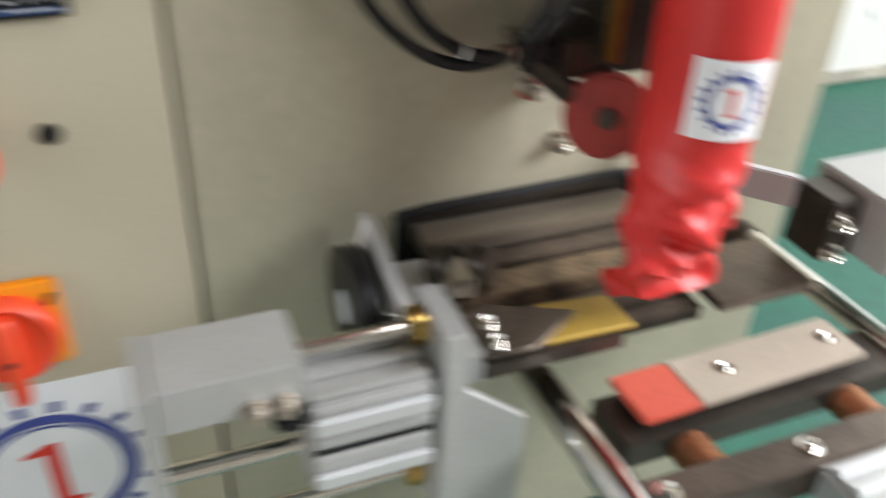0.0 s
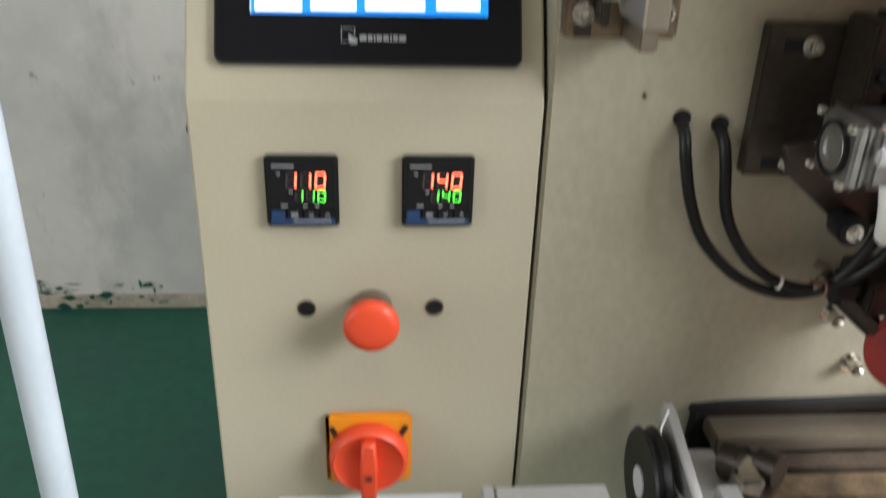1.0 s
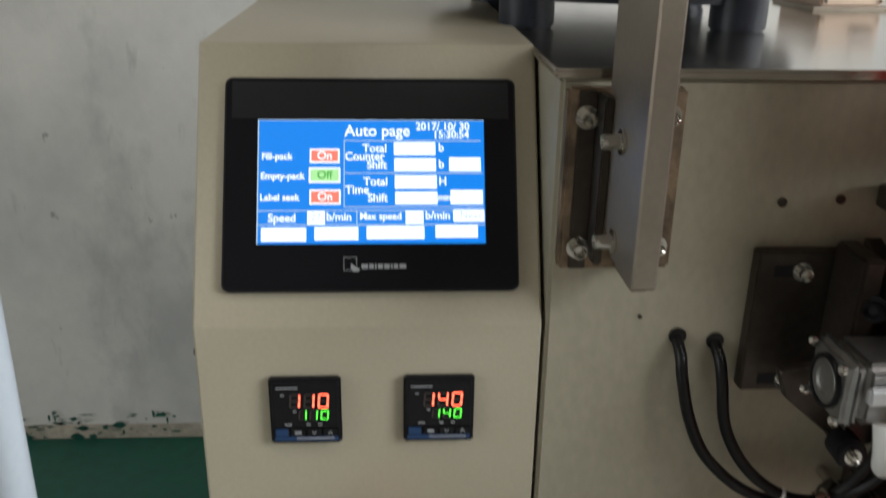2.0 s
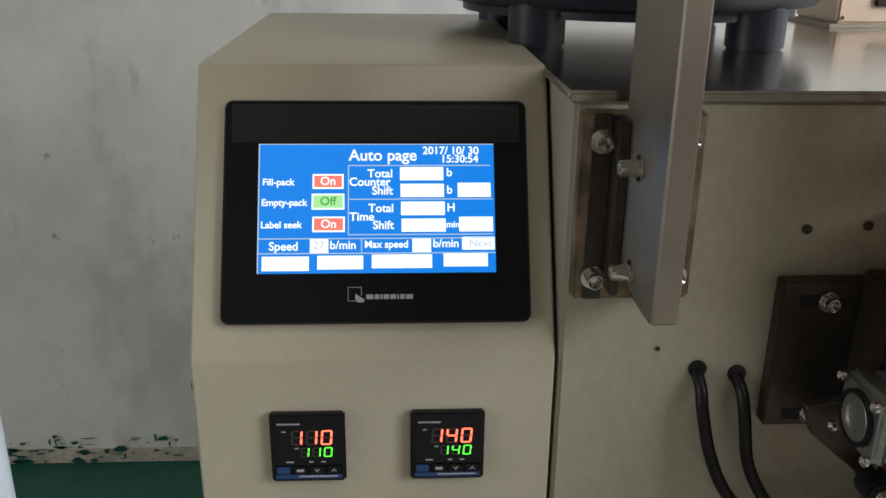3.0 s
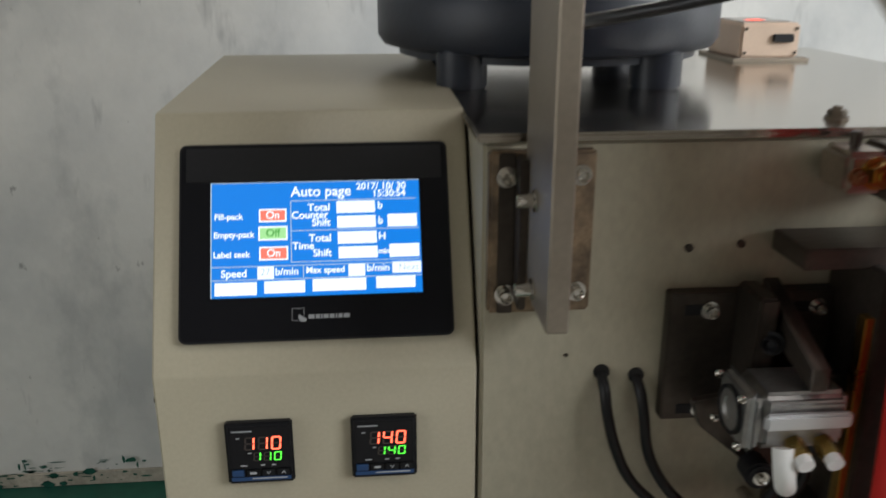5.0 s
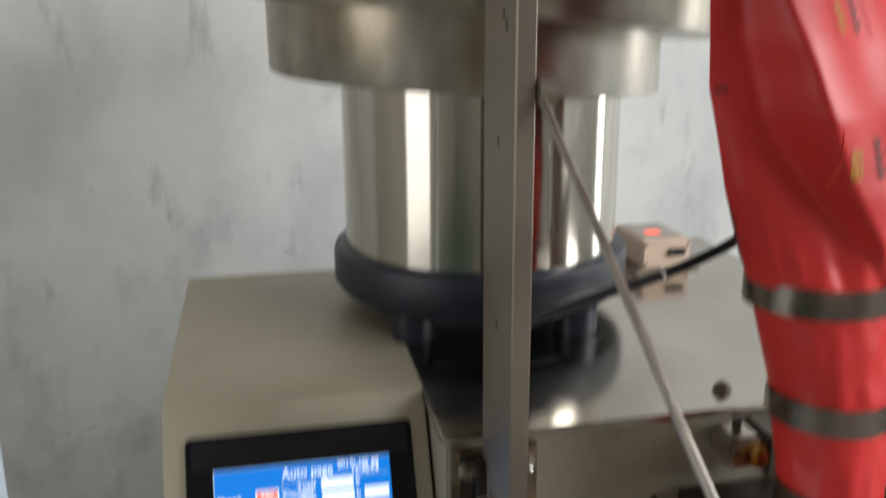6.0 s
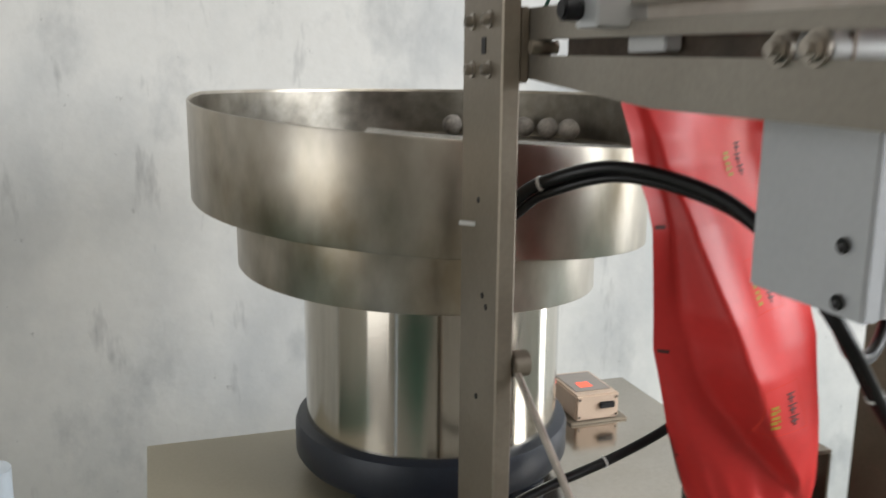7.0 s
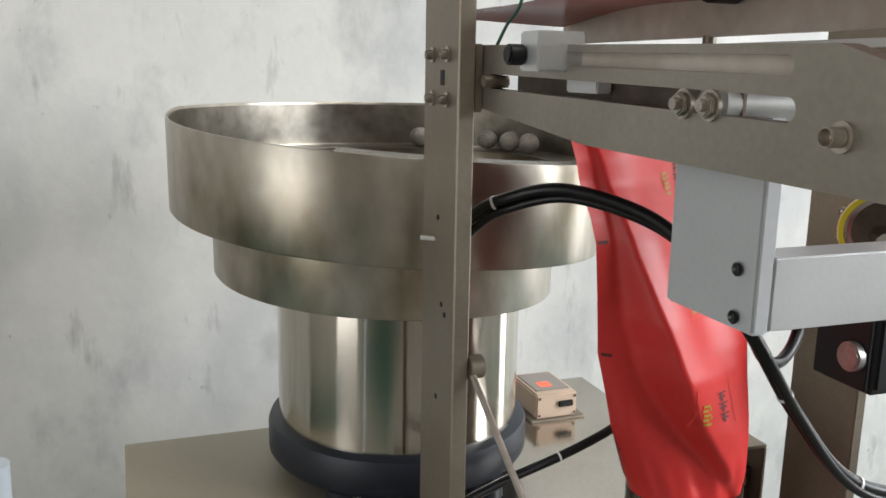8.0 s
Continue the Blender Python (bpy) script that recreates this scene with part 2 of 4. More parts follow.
def prism(points, axis, a, b, bevel=0.001, bm=None):
    """An outline of (u, v) drawn out from a to b along x, y or z."""
    bm = bm or bmesh.new()
    place = {"x": lambda u, v, w: (w, u, v), "y": lambda u, v, w: (u, w, v), "z": lambda u, v, w: (u, v, w)}[axis]
    lo = [bm.verts.new(place(u, v, a)) for u, v in points]
    hi = [bm.verts.new(place(u, v, b)) for u, v in points]
    fs = [bm.faces.new(lo), bm.faces.new(hi[::-1])]
    n = len(points)
    for i in range(n):
        fs.append(bm.faces.new((lo[i], hi[i], hi[(i + 1) % n], lo[(i + 1) % n])))
    bmesh.ops.recalc_face_normals(bm, faces=fs)
    if bevel:
        es = [e for e in {e for f in fs for e in f.edges}]
        bmesh.ops.bevel(bm, geom=es, offset=bevel, segments=1, affect="EDGES", clamp_overlap=True)
    return bm


def rod(p, q, r, bm=None, n=20, r2=None, bevel=0.0, caps=True):
    """A cylinder or cone from p to q."""
    bm = bm or bmesh.new()
    p, q = Vector(p), Vector(q)
    d = q - p
    m = Matrix.Translation((p + q) / 2) @ d.to_track_quat("Z", "Y").to_matrix().to_4x4()
    res = bmesh.ops.create_cone(bm, cap_ends=caps, segments=n, radius1=r, radius2=r if r2 is None else r2, depth=d.length, matrix=m)
    if bevel:
        es = [e for e in {e for v in res["verts"] for e in v.link_edges} if any(len(f.verts) > 4 for f in e.link_faces)]
        bmesh.ops.bevel(bm, geom=es, offset=bevel, segments=2, affect="EDGES", clamp_overlap=True)
    return bm


def glide(points, steps=10):
    """A smooth line through the points."""
    ps = [Vector(p) for p in points]
    ps = [2 * ps[0] - ps[1]] + ps + [2 * ps[-1] - ps[-2]]
    out = []
    for i in range(1, len(ps) - 2):
        a, b, c, d = ps[i - 1:i + 3]
        for k in range(steps):
            t = k / steps
            out.append(0.5 * (2 * b + (c - a) * t + (2 * a - 5 * b + 4 * c - d) * t * t + (3 * b - a - 3 * c + d) * t ** 3))
    return out + [ps[-2]]


def tube(points, r, n=12, bm=None):
    """A round tube along a line of points."""
    bm = bm or bmesh.new()
    up = Vector((0.31, 0.2, 0.93))
    rings = []
    for i, p in enumerate(points):
        d = (points[min(i + 1, len(points) - 1)] - points[max(i - 1, 0)]).normalized()
        u = (up - d * up.dot(d)).normalized()
        up = u
        w = d.cross(u)
        rings.append([bm.verts.new(p + r * (math.cos(2 * math.pi * k / n) * u + math.sin(2 * math.pi * k / n) * w)) for k in range(n)])
    for a, b in zip(rings, rings[1:]):
        for k in range(n):
            bm.faces.new((a[k], a[(k + 1) % n], b[(k + 1) % n], b[k]))
    bm.faces.new(rings[0][::-1])
    bm.faces.new(rings[-1])
    return bm


def lathe(profile, centre, n=96, bm=None, lift=None, close=True):
    """Turns a closed profile of (radius, z) about an upright axis; lift(angle) adds height."""
    bm = bm or bmesh.new()
    rings = []
    for k in range(n):
        a = 2 * math.pi * k / n
        h = lift(a) if lift else 0
        rings.append([bm.verts.new((centre[0] + r * math.cos(a), centre[1] + r * math.sin(a), z + h)) for r, z in profile])
    m = len(profile)
    for k in range(n):
        a, b = rings[k], rings[(k + 1) % n]
        for i in range(m if close else m - 1):
            bm.faces.new((a[i], a[(i + 1) % m], b[(i + 1) % m], b[i]))
    return bm


def cap_screw(p, d, r=0.005, h=0.007, washer=True, bm=None):
    """A socket-head screw on a surface at p, pointing along d."""
    bm = bm or bmesh.new()
    p, d = Vector(p), Vector(d).normalized()
    if washer:
        rod(p, p + d * 0.0015, r * 1.55, bm, 20)
    rod(p + d * 0.0012, p + d * (0.001 + h), r, bm, 20, bevel=0.0006)
    bm.faces.ensure_lookup_table()
    top = max((f for f in bm.faces if len(f.verts) > 8), key=lambda f: f.calc_center_median().dot(d))
    got = bmesh.ops.inset_region(bm, faces=[top], thickness=r * 0.42)
    bmesh.ops.translate(bm, vec=-d * h * 0.55, verts=list(top.verts))
    return bm


def hex_bolt(p, d, r=0.008, h=0.006, bm=None):
    bm = bm or bmesh.new()
    p, d = Vector(p), Vector(d).normalized()
    rod(p, p + d * 0.002, r * 1.25, bm, 24)
    rod(p + d * 0.0018, p + d * (0.002 + h), r, bm, 6, bevel=0.0008)
    return rod(p + d * (0.0018 + h), p + d * (0.0045 + h), r * 0.5, bm, 14)


def flat(points, m):
    """A flat face from (u, v) points, put in place by m."""
    bm = bmesh.new()
    bm.faces.new([bm.verts.new(m @ Vector((u, v, 0))) for u, v in points])
    return bm


def card(u0, u1, v0, v1, m, lift=0.0):
    return flat([(u0, v0), (u1, v0), (u1, v1), (u0, v1)], m @ Matrix.Translation((0, 0, lift)))


def words(text, size, u, v, m, align="LEFT", lift=0.0, bold=0.0, squeeze=1.0):
    """Letters of the built-in font as a flat mesh, put in place by m."""
    c = bpy.data.curves.new("letters", "FONT")
    c.body, c.size, c.align_x, c.align_y, c.offset = text, size, align, "CENTER", bold
    ob = new("letters", c)
    me = bpy.data.meshes.new_from_object(ob.evaluated_get(bpy.context.evaluated_depsgraph_get()))
    bpy.data.objects.remove(ob)
    bm = bmesh.new()
    bm.from_mesh(me)
    bpy.data.meshes.remove(me)
    for p in bm.verts:
        p.co = m @ Vector((u + p.co.x * squeeze, v + p.co.y, lift))
    return bm


# ---- room ----
solo("floor", box(-2.6, 2.6, -0.5, 1.1, -0.12, 0.0, 0), GREEN, "green painted concrete factory floor", "floor", "structure")
# unseen floor pieces, coloured for what the bowl and drum reflect
solo("floor_grey_strip", box(-2.6, 2.6, -1.7, -0.5005, -0.12, 0.0, 0), CONCRETE, "unseen grey floor strip, added to keep green out of reflections", "floor", "structure")
solo("floor_front", box(-2.6, -0.9, -4.1, -1.7005, -0.12, 0.0, 0), GREEN, "green painted concrete factory floor", "floor", "structure")
solo("floor_grey_far", box(-0.8995, 2.6, -4.1, -1.7005, -0.12, 0.0, 0), CONCRETE, "unseen grey floor, added to keep green out of the drum", "floor", "structure")
solo("wall_north", box(-2.6, 2.6, 0.925, 1.1, 0.003, 3.0, 0), PLASTER, "white plaster wall with grey stains and scuffs", "wall", "structure")
# window and door opening on the right, doorway on the left
for i, (a, b, c, d) in enumerate([(-4.0, -1.7, -0.12, 3.0), (-0.5, 1.1, -0.12, 3.0), (-1.697, -0.503, 2.5, 3.0)]):
    solo("wall_west_%d" % (i + 1), box(-2.72, -2.603, a, b, c, d, 0), DIM, "pale painted wall round a doorway", "wall", "structure")
for i, (a, b, c, d) in enumerate([(-4.0, -2.4, -0.12, 3.0), (-2.397, -0.4, -0.12, 1.3), (-2.397, -0.4, 2.8, 3.0), (-0.397, 0.38, -0.12, 3.0), (0.383, 0.797, 2.05, 3.0), (0.8, 1.1, -0.12, 3.0)]):
    solo("wall_east_%d" % (i + 1), box(2.603, 2.72, a, b, c, d, 0), PLASTER, "white plaster wall round a window and a door opening", "wall", "structure")
solo("wall_south", box(-2.72, 2.72, -4.12, -4.003, -0.12, 3.0, 0), DIM, "pale painted wall", "wall", "structure")
# unseen ceiling, its dark colour cuts fill light and reflections
solo("ceiling", box(-2.72, 2.72, -4.12, 1.1, 3.003, 3.1, 0), CEIL, "unseen grey ceiling, kept dark to cut fill light", "ceiling", "structure")

# low crust of flaked paint along the foot of the wall
bm = bmesh.new()
for k in range(190):
    x = -1.05 + 0.85 * random.random()
    if noise.noise(Vector((x * 5.5, 2.0, 0))) < -0.02:
        continue
    w, h = 0.003 + 0.022 * random.random() ** 3, 0.001 + 0.009 * random.random() ** 3
    z = 0.006 + 0.055 * random.random() ** 1.4
    n = 6
    vs = [bm.verts.new((x + w * (0.4 + 0.8 * random.random()) * math.cos(6.283 * j / n), 0.9185, z + h * (0.4 + 0.8 * random.random()) * math.sin(6.283 * j / n))) for j in range(n)]
    bm.faces.new(vs)
solo("trim", box(-2.6, 2.4, 0.9195, 0.9245, 0.0005, 0.031, 0.002), FILLET, "rough beige plaster fillet along the wall foot", "trim", "structure")
flakes = solo("paint_splashes", bm, GREEN, "green paint splashes along the foot of the wall", "paint", "stuff", smooth=0)

solo("standing_pipe", tube([Vector((-0.335, -0.077, 0.0)), Vector((-0.3125, -0.1157, 0.9)), Vector((-0.3067, -0.1256, 1.13))], 0.011, 24), WHITEPL,
     "bluish white plastic pipe leaning beside the machine", "pipe")

# ---- packing machine: cabinet and control box ----
TOP = 0.862
machine = thing("packaging_machine", "beige painted packing machine cabinet with steel top", "machine", (0.25, 0.28, 0.0))
part("cabinet", box(0.0015, 0.512, 0.0, 0.552, 0.045, TOP - 0.0065, 0.0025), SATIN, machine, "satin beige steel cabinet")
part("top_plate", box(-0.004, 0.518, -0.006, 0.556, TOP - 0.006, TOP, 0.002), TOPSTEEL, machine, "reflective stainless steel top plate")
for x in (0.05, 0.46):
    for y in (0.05, 0.5):
        part("foot", rod((x, y, 0), (x, y, 0.05), 0.022), RUBBER, machine)
for x, z in ((0.153, 0.775), (0.192, 0.777), (0.066, 0.693)):
    part("rivet_hole", rod((x, 0.0, z), (x, -0.0012, z), 0.0032 if x > 0.1 else 0.0015, n=14), DARK, machine, "small dark threaded hole")

box_ = thing("control_cabinet", "beige painted sheet-metal control cabinet with sloped head", "control cabinet", (-0.118, 0.2, 0.0))
SLOPE = math.atan2(0.094, 0.1765)
W0, W1 = -0.2375, -0.0012
body = prism([(0, 0.045), (0, 0.687), (0.094, 0.8635), (0.488, 0.866), (0.488, 0.045)], "x", W0, W1, 0.0016)
for v in body.verts:
    if v.co.y > 0.4 and v.co.x < -0.2:
        v.co.x -= 0.009
part("body", body, PAINT, box_)
for x in (W0 + 0.03, W1 - 0.03):
    for y in (0.04, 0.44):
        part("foot", rod((x, y, 0), (x, y, 0.05), 0.018), RUBBER, box_)
for x in (-0.165, -0.071):
    ring = lathe([(0.0052, 0), (0.0068, 0), (0.0068, 0.0008), (0.0052, 0.0008)], (0, 0), 28)
    bmesh.ops.transform(ring, matrix=Matrix.Translation((x, 0.0, 0.531)) @ Matrix.Rotation(radians(90), 4, "X"), verts=ring.verts)
    part("button_hole", ring, DARK, box_)
    # flat black disc stands in for the shaded inside of the open hole
    part("hole_shade", rod((x, 0.0, 0.531), (x, -0.0004, 0.531), 0.0054), BLACK, box_)
part("screw", cap_screw((W0, 0.012, 0.664), (-1, 0, 0), 0.003, 0.002, False), DARK, box_)

# face frames: u to the right, v up the face, third axis out of it
FACE = Matrix(((1, 0, 0, 0), (0, math.sin(SLOPE), -math.cos(SLOPE), 0), (0, math.cos(SLOPE), math.sin(SLOPE), 0.687), (0, 0, 0, 1)))
FRONT = Matrix(((1, 0, 0, 0), (0, 0, -1, 0), (0, 1, 0, 0), (0, 0, 0, 1)))


def slab(u0, u1, v0, v1, w0, w1, m, bevel=0.001):
    bm = box(u0, u1, v0, v1, w0, w1, bevel)
    bmesh.ops.transform(bm, matrix=m, verts=bm.verts)
    return bm


# touch panel in the sloped head
HM = FACE @ Matrix.Translation((-0.2175, 0.0247, 0))
panel = thing("touch_panel", "black touch panel with a blue lit menu page", "touch screen", FACE @ Vector((-0.118, 0.1, 0.0)))


def rounded_slab(u0, u1, v0, v1, a, b, m, r, n=7):
    """Sheet with rounded corners, from depth a to depth b."""
    bm = bmesh.new()
    line_ = []
    for cu, cv, start in ((u1 - r, v1 - r, 0), (u0 + r, v1 - r, 90), (u0 + r, v0 + r, 180), (u1 - r, v0 + r, 270)):
        for i in range(n):
            t = radians(start + 90 * i / (n - 1))
            line_.append((cu + r * math.cos(t), cv + r * math.sin(t)))
    low = [bm.verts.new(m @ Vector((u, v, a))) for u, v in line_]
    top = [bm.verts.new(m @ Vector((u, v, b))) for u, v in line_]
    bm.faces.new(top)
    bm.faces.new(low[::-1])
    for i in range(len(line_)):
        j = (i + 1) % len(line_)
        bm.faces.new((low[i], low[j], top[j], top[i]))
    bmesh.ops.recalc_face_normals(bm, faces=bm.faces)
    return bm


part("bezel", rounded_slab(0, 0.2005, -0.0012, 0.1475, 0, 0.0056, HM, 0.0055), BLACK, panel)
part("front_glass", rounded_slab(0.0015, 0.199, 0.0003, 0.146, 0.0056, 0.0064, HM, 0.0045), GLASS, panel)
part("glass_strip", slab(0.005, 0.1955, 0.1185, 0.1445, 0.0064, 0.0067, HM, 0.0), BLACK, panel)
SM = HM @ Matrix.Translation((0.0235, 0.0312, 0.0066))


def su(u):
    return (u - 20) / 1110 * 0.1545


def sv(v):
    return (632 - v) / 612 * 0.0862


screen = part("screen", card(0, 0.1545, 0, 0.0862, SM), SCREEN_BLUE, panel, "blue lit display")


def line(u0, u1, v0, v1, bm):
    for p in [(su(u0), su(u1), sv(v1), sv(v0))]:
        bm.faces.new([bm.verts.new(SM @ Vector((a, b, 0.0003))) for a, b in ((p[0], p[2]), (p[1], p[2]), (p[1], p[3]), (p[0], p[3]))])


for a in ((16, 1130, 20, 24), (16, 22, 20, 632), (436, 1112, 122, 127), (436, 441, 122, 455), (436, 1120, 283, 288), (436, 1120, 450, 455),
          (20, 1128, 468, 473), (498, 503, 470, 536), (20, 1128, 537, 542)):
    bm = bmesh.new()
    line(*a, bm)
    part("frame_line", bm, SCREEN_PALE, screen, smooth=0)
for a in ((682, 888, 132, 196), (684, 890, 212, 276), (686, 893, 297, 362), (688, 896, 378, 440), (955, 1112, 208, 276), (960, 1120, 370, 440),
          (260, 346, 473, 538), (738, 826, 471, 536), (972, 1126, 465, 526),
          (38, 256, 553, 620), (295, 508, 550, 614), (548, 830, 546, 610), (884, 1092, 543, 604)):
    bm = bmesh.new()
    line(*a, bm)
    part("value_field", bm, SCREEN_WHITE, screen, smooth=0)
for (a, col, txt, ink) in (((270, 416, 165, 236), SCREEN_RED, "On", SCREEN_WHITE), ((266, 420, 258, 334), SCREEN_GREEN, "Off", SCREEN_LEAF),
                           ((270, 422, 367, 440), SCREEN_RED, "On", SCREEN_WHITE)):
    bm = bmesh.new()
    line(*a, bm)
    edge = part("key", bm, SCREEN_WHITE, screen, smooth=0)
    bm = flat([(su(a[0] + 8), sv(a[3] - 8)), (su(a[1] - 8), sv(a[3] - 8)), (su(a[1] - 8), sv(a[2] + 8)), (su(a[0] + 8), sv(a[2] + 8))], SM @ Matrix.Translation((0, 0, 0.0005)))
    part("key_face", bm, col, screen, smooth=0)
    part("key_word", words(txt, 0.0078, (su(a[0]) + su(a[1])) / 2, (sv(a[2]) + sv(a[3])) / 2, SM, "CENTER", 0.0008, 0.00012), ink, screen, smooth=0)
for txt, u, v, size, al in (("Auto page", 440, 78, 0.0108, "LEFT"), ("2017/ 10/ 30", 790, 55, 0.0073, "LEFT"), ("15:30:54", 876, 95, 0.0073, "LEFT"),
                            ("Fill-pack", 36, 205, 0.0063, "LEFT"), ("Empty-pack", 32, 302, 0.0063, "LEFT"), ("Label seek", 30, 407, 0.0063, "LEFT"),
                            ("Total", 648, 165, 0.0078, "RIGHT"), ("Counter", 442, 205, 0.0078, "LEFT"), ("Shift", 648, 247, 0.0078, "RIGHT"),
                            ("Total", 652, 330, 0.0078, "RIGHT"), ("Time", 444, 370, 0.0078, "LEFT"), ("Shift", 652, 410, 0.0078, "RIGHT"),
                            ("b", 902, 160, 0.0078, "LEFT"), ("b", 902, 243, 0.0078, "LEFT"), ("H", 902, 328, 0.0078, "LEFT"), ("min", 898, 408, 0.006, "LEFT"),
                            ("Speed", 70, 508, 0.0078, "LEFT"), ("b/min", 352, 503, 0.0076, "LEFT"), ("Max speed", 514, 500, 0.0066, "LEFT"), ("b/min", 834, 497, 0.0076, "LEFT")):
    part("menu_word", words(txt, size, su(u), sv(v), SM, al, 0.0008, 0.00014), SCREEN_WHITE, screen, smooth=0)
for txt, u, v in (("27", 276, 503), ("Next", 1005, 497)):
    part("menu_word", words(txt, 0.0072, su(u), sv(v), SM, "LEFT", 0.0008), SCREEN_PALE, screen, smooth=0)
# maker's mark as plain shapes
for a, b, c, d in ((0.0815, 0.0905, 0.0218, 0.0222), (0.0815, 0.0905, 0.0130, 0.0134), (0.0815, 0.0819, 0.013, 0.0222), (0.0901, 0.0905, 0.0165, 0.0222)):
    part("mark_line", card(a, b, c, d, HM, 0.0070), PALE, panel, smooth=0)
part("mark_wedge", flat([(0.0865, 0.0178), (0.0925, 0.0140), (0.0915, 0.0122), (0.088, 0.0122), (0.0862, 0.0150)], HM @ Matrix.Translation((0, 0, 0.0070))), PALE, panel, smooth=0)
x = 0.0935
for w in (0.0045, 0.003, 0.0012, 0.0035, 0.0036, 0.0012, 0.003, 0.0045):
    part("mark_bar", card(x, x + w, 0.0143, 0.0173, HM, 0.0070), PALE, panel, smooth=0)
    x += w + 0.0008

# temperature controllers
SEG = {"1": "bc", "4": "bcfg", "0": "abcdef"}


def digit(ch, u, v, w, h, m, lit, parent):
    t = w * 0.2
    bars = {"a": (0.12, 0.88, 1 - 0.1, 1), "g": (0.14, 0.86, 0.45, 0.55), "d": (0.12, 0.88, 0, 0.1),
            "b": (0.82, 1, 0.54, 0.93), "c": (0.82, 1, 0.07, 0.46), "f": (0, 0.18, 0.54, 0.93), "e": (0, 0.18, 0.07, 0.46)}
    for k, (a, b, c, d) in bars.items():
        pts = ((a, c), (b, c), (b, d), (a, d))
        seg = flat([(u + (p + q * 0.12) * w, v + q * h) for p, q in pts], m @ Matrix.Translation((0, 0, 0.0002)))
        part("segment", seg, lit if k in SEG[ch] else LED_OFF, parent, "lit" if k in SEG[ch] else "", smooth=0)


def controller(x0, value):
    m = FRONT @ Matrix.Translation((x0, 0.5995, 0))
    c = thing("temperature_controller", "black temperature controller reading %s in red and green" % value, "temperature controller", (x0 + 0.0245, 0, 0.6), "temperature controllers")
    part("bezel", slab(0, 0.0493, 0, 0.0515, 0, 0.0065, m, 0.0014), BLACK, c)
    face = part("display_window", slab(0.0025, 0.0468, 0.0025, 0.0490, 0.0060, 0.0068, m, 0.0004), GLASS, c)
    fm = m @ Matrix.Translation((0, 0, 0.0069))
    for i, ch in enumerate(value):
        digit(ch, 0.0135 + i * 0.0098, 0.0290, 0.0074, 0.0112, fm, LED_RED, c)
        digit(ch, 0.0195 + i * 0.0076, 0.0198, 0.0056, 0.0074, fm, LED_GREEN, c)
    part("key_strip", slab(0.0025, 0.0468, 0.0028, 0.0062, 0.0066, 0.0072, m, 0.0003), BUTTON, c)
    for i in range(4):
        part("key", slab(0.0030 + i * 0.0112, 0.0128 + i * 0.0112, 0.0068, 0.0132, 0.0066, 0.0078, m, 0.0006), BUTTON if i == 0 else BLACK, c)
    bm = bmesh.new()
    for a, b, v in ((0.005, 0.0200, 0.0446), (0.008, 0.0106, 0.0390), (0.016, 0.0186, 0.0262), (0.010, 0.015, 0.0158), (0.025, 0.028, 0.0158), (0.033, 0.036, 0.0158), (0.018, 0.044, 0.0045)):
        bm.faces.new([bm.verts.new(fm @ Vector((p, q, 0.0006))) for p, q in ((a, v), (b, v), (b, v + 0.0011), (a, v + 0.0011))])
    for i in (1, 2, 3):
        u = 0.0079 + i * 0.0112
        s = 1 if i == 3 else -1
        if i == 1:
            bm.faces.new([bm.verts.new(fm @ Vector((u + p, 0.0100 + q, 0.0012))) for p, q in ((-0.0024, -0.001), (0.0024, -0.001), (0.0024, 0.001), (-0.0024, 0.001))])
        else:
            bm.faces.new([bm.verts.new(fm @ Vector((u + p, 0.0100 + q * s, 0.0012))) for p, q in ((-0.0018, -0.0012), (-0.0010, -0.0012), (0, 0.0006), (0.0010, -0.0012), (0.0018, -0.0012), (0, 0.0016))])
    part("printed_legend", bm, PALE, c, smooth=0)


controller(-0.1885, "110")
controller(-0.0960, "140")

# emergency stop and main switch
stop = thing("emergency_stop", "red mushroom emergency stop button", "push button", (-0.1175, 0, 0.53))
part("collar", rod((-0.1175, 0, 0.5315), (-0.1175, -0.012, 0.5315), 0.0155, bevel=0.001), DULL, stop)
part("stem", rod((-0.1175, -0.012, 0.5315), (-0.1175, -0.022, 0.5315), 0.0115), REDPL, stop)
cap = lathe([(0.0, 0.0), (0.0165, 0.0), (0.0198, 0.0022), (0.0200, 0.0070), (0.0185, 0.0098), (0.012, 0.0115), (0.0, 0.0120)], (0, 0), 48, close=False)
bmesh.ops.transform(cap, matrix=Matrix.Translation((-0.1175, -0.0215, 0.5315)) @ Matrix.Rotation(radians(90), 4, "X"), verts=cap.verts)
part("cap", cap, REDPL, stop, smooth=50)

sw = thing("main_switch", "orange and red rotary main switch", "switch", (-0.1205, 0, 0.405))
part("plate", box(-0.1545, -0.0865, -0.0065, 0, 0.369, 0.4385, 0.004), ORANGE, sw, "orange square plate")
dial = lathe([(0.0, 0.0), (0.0305, 0.0), (0.0315, 0.002), (0.0305, 0.011), (0.0275, 0.0140), (0.0245, 0.0115), (0.0, 0.0100)], (0, 0), 56, close=False)
bmesh.ops.transform(dial, matrix=Matrix.Translation((-0.1205, -0.006, 0.4005)) @ Matrix.Rotation(radians(90), 4, "X"), verts=dial.verts)
part("dial", dial, REDPL, sw, smooth=40)
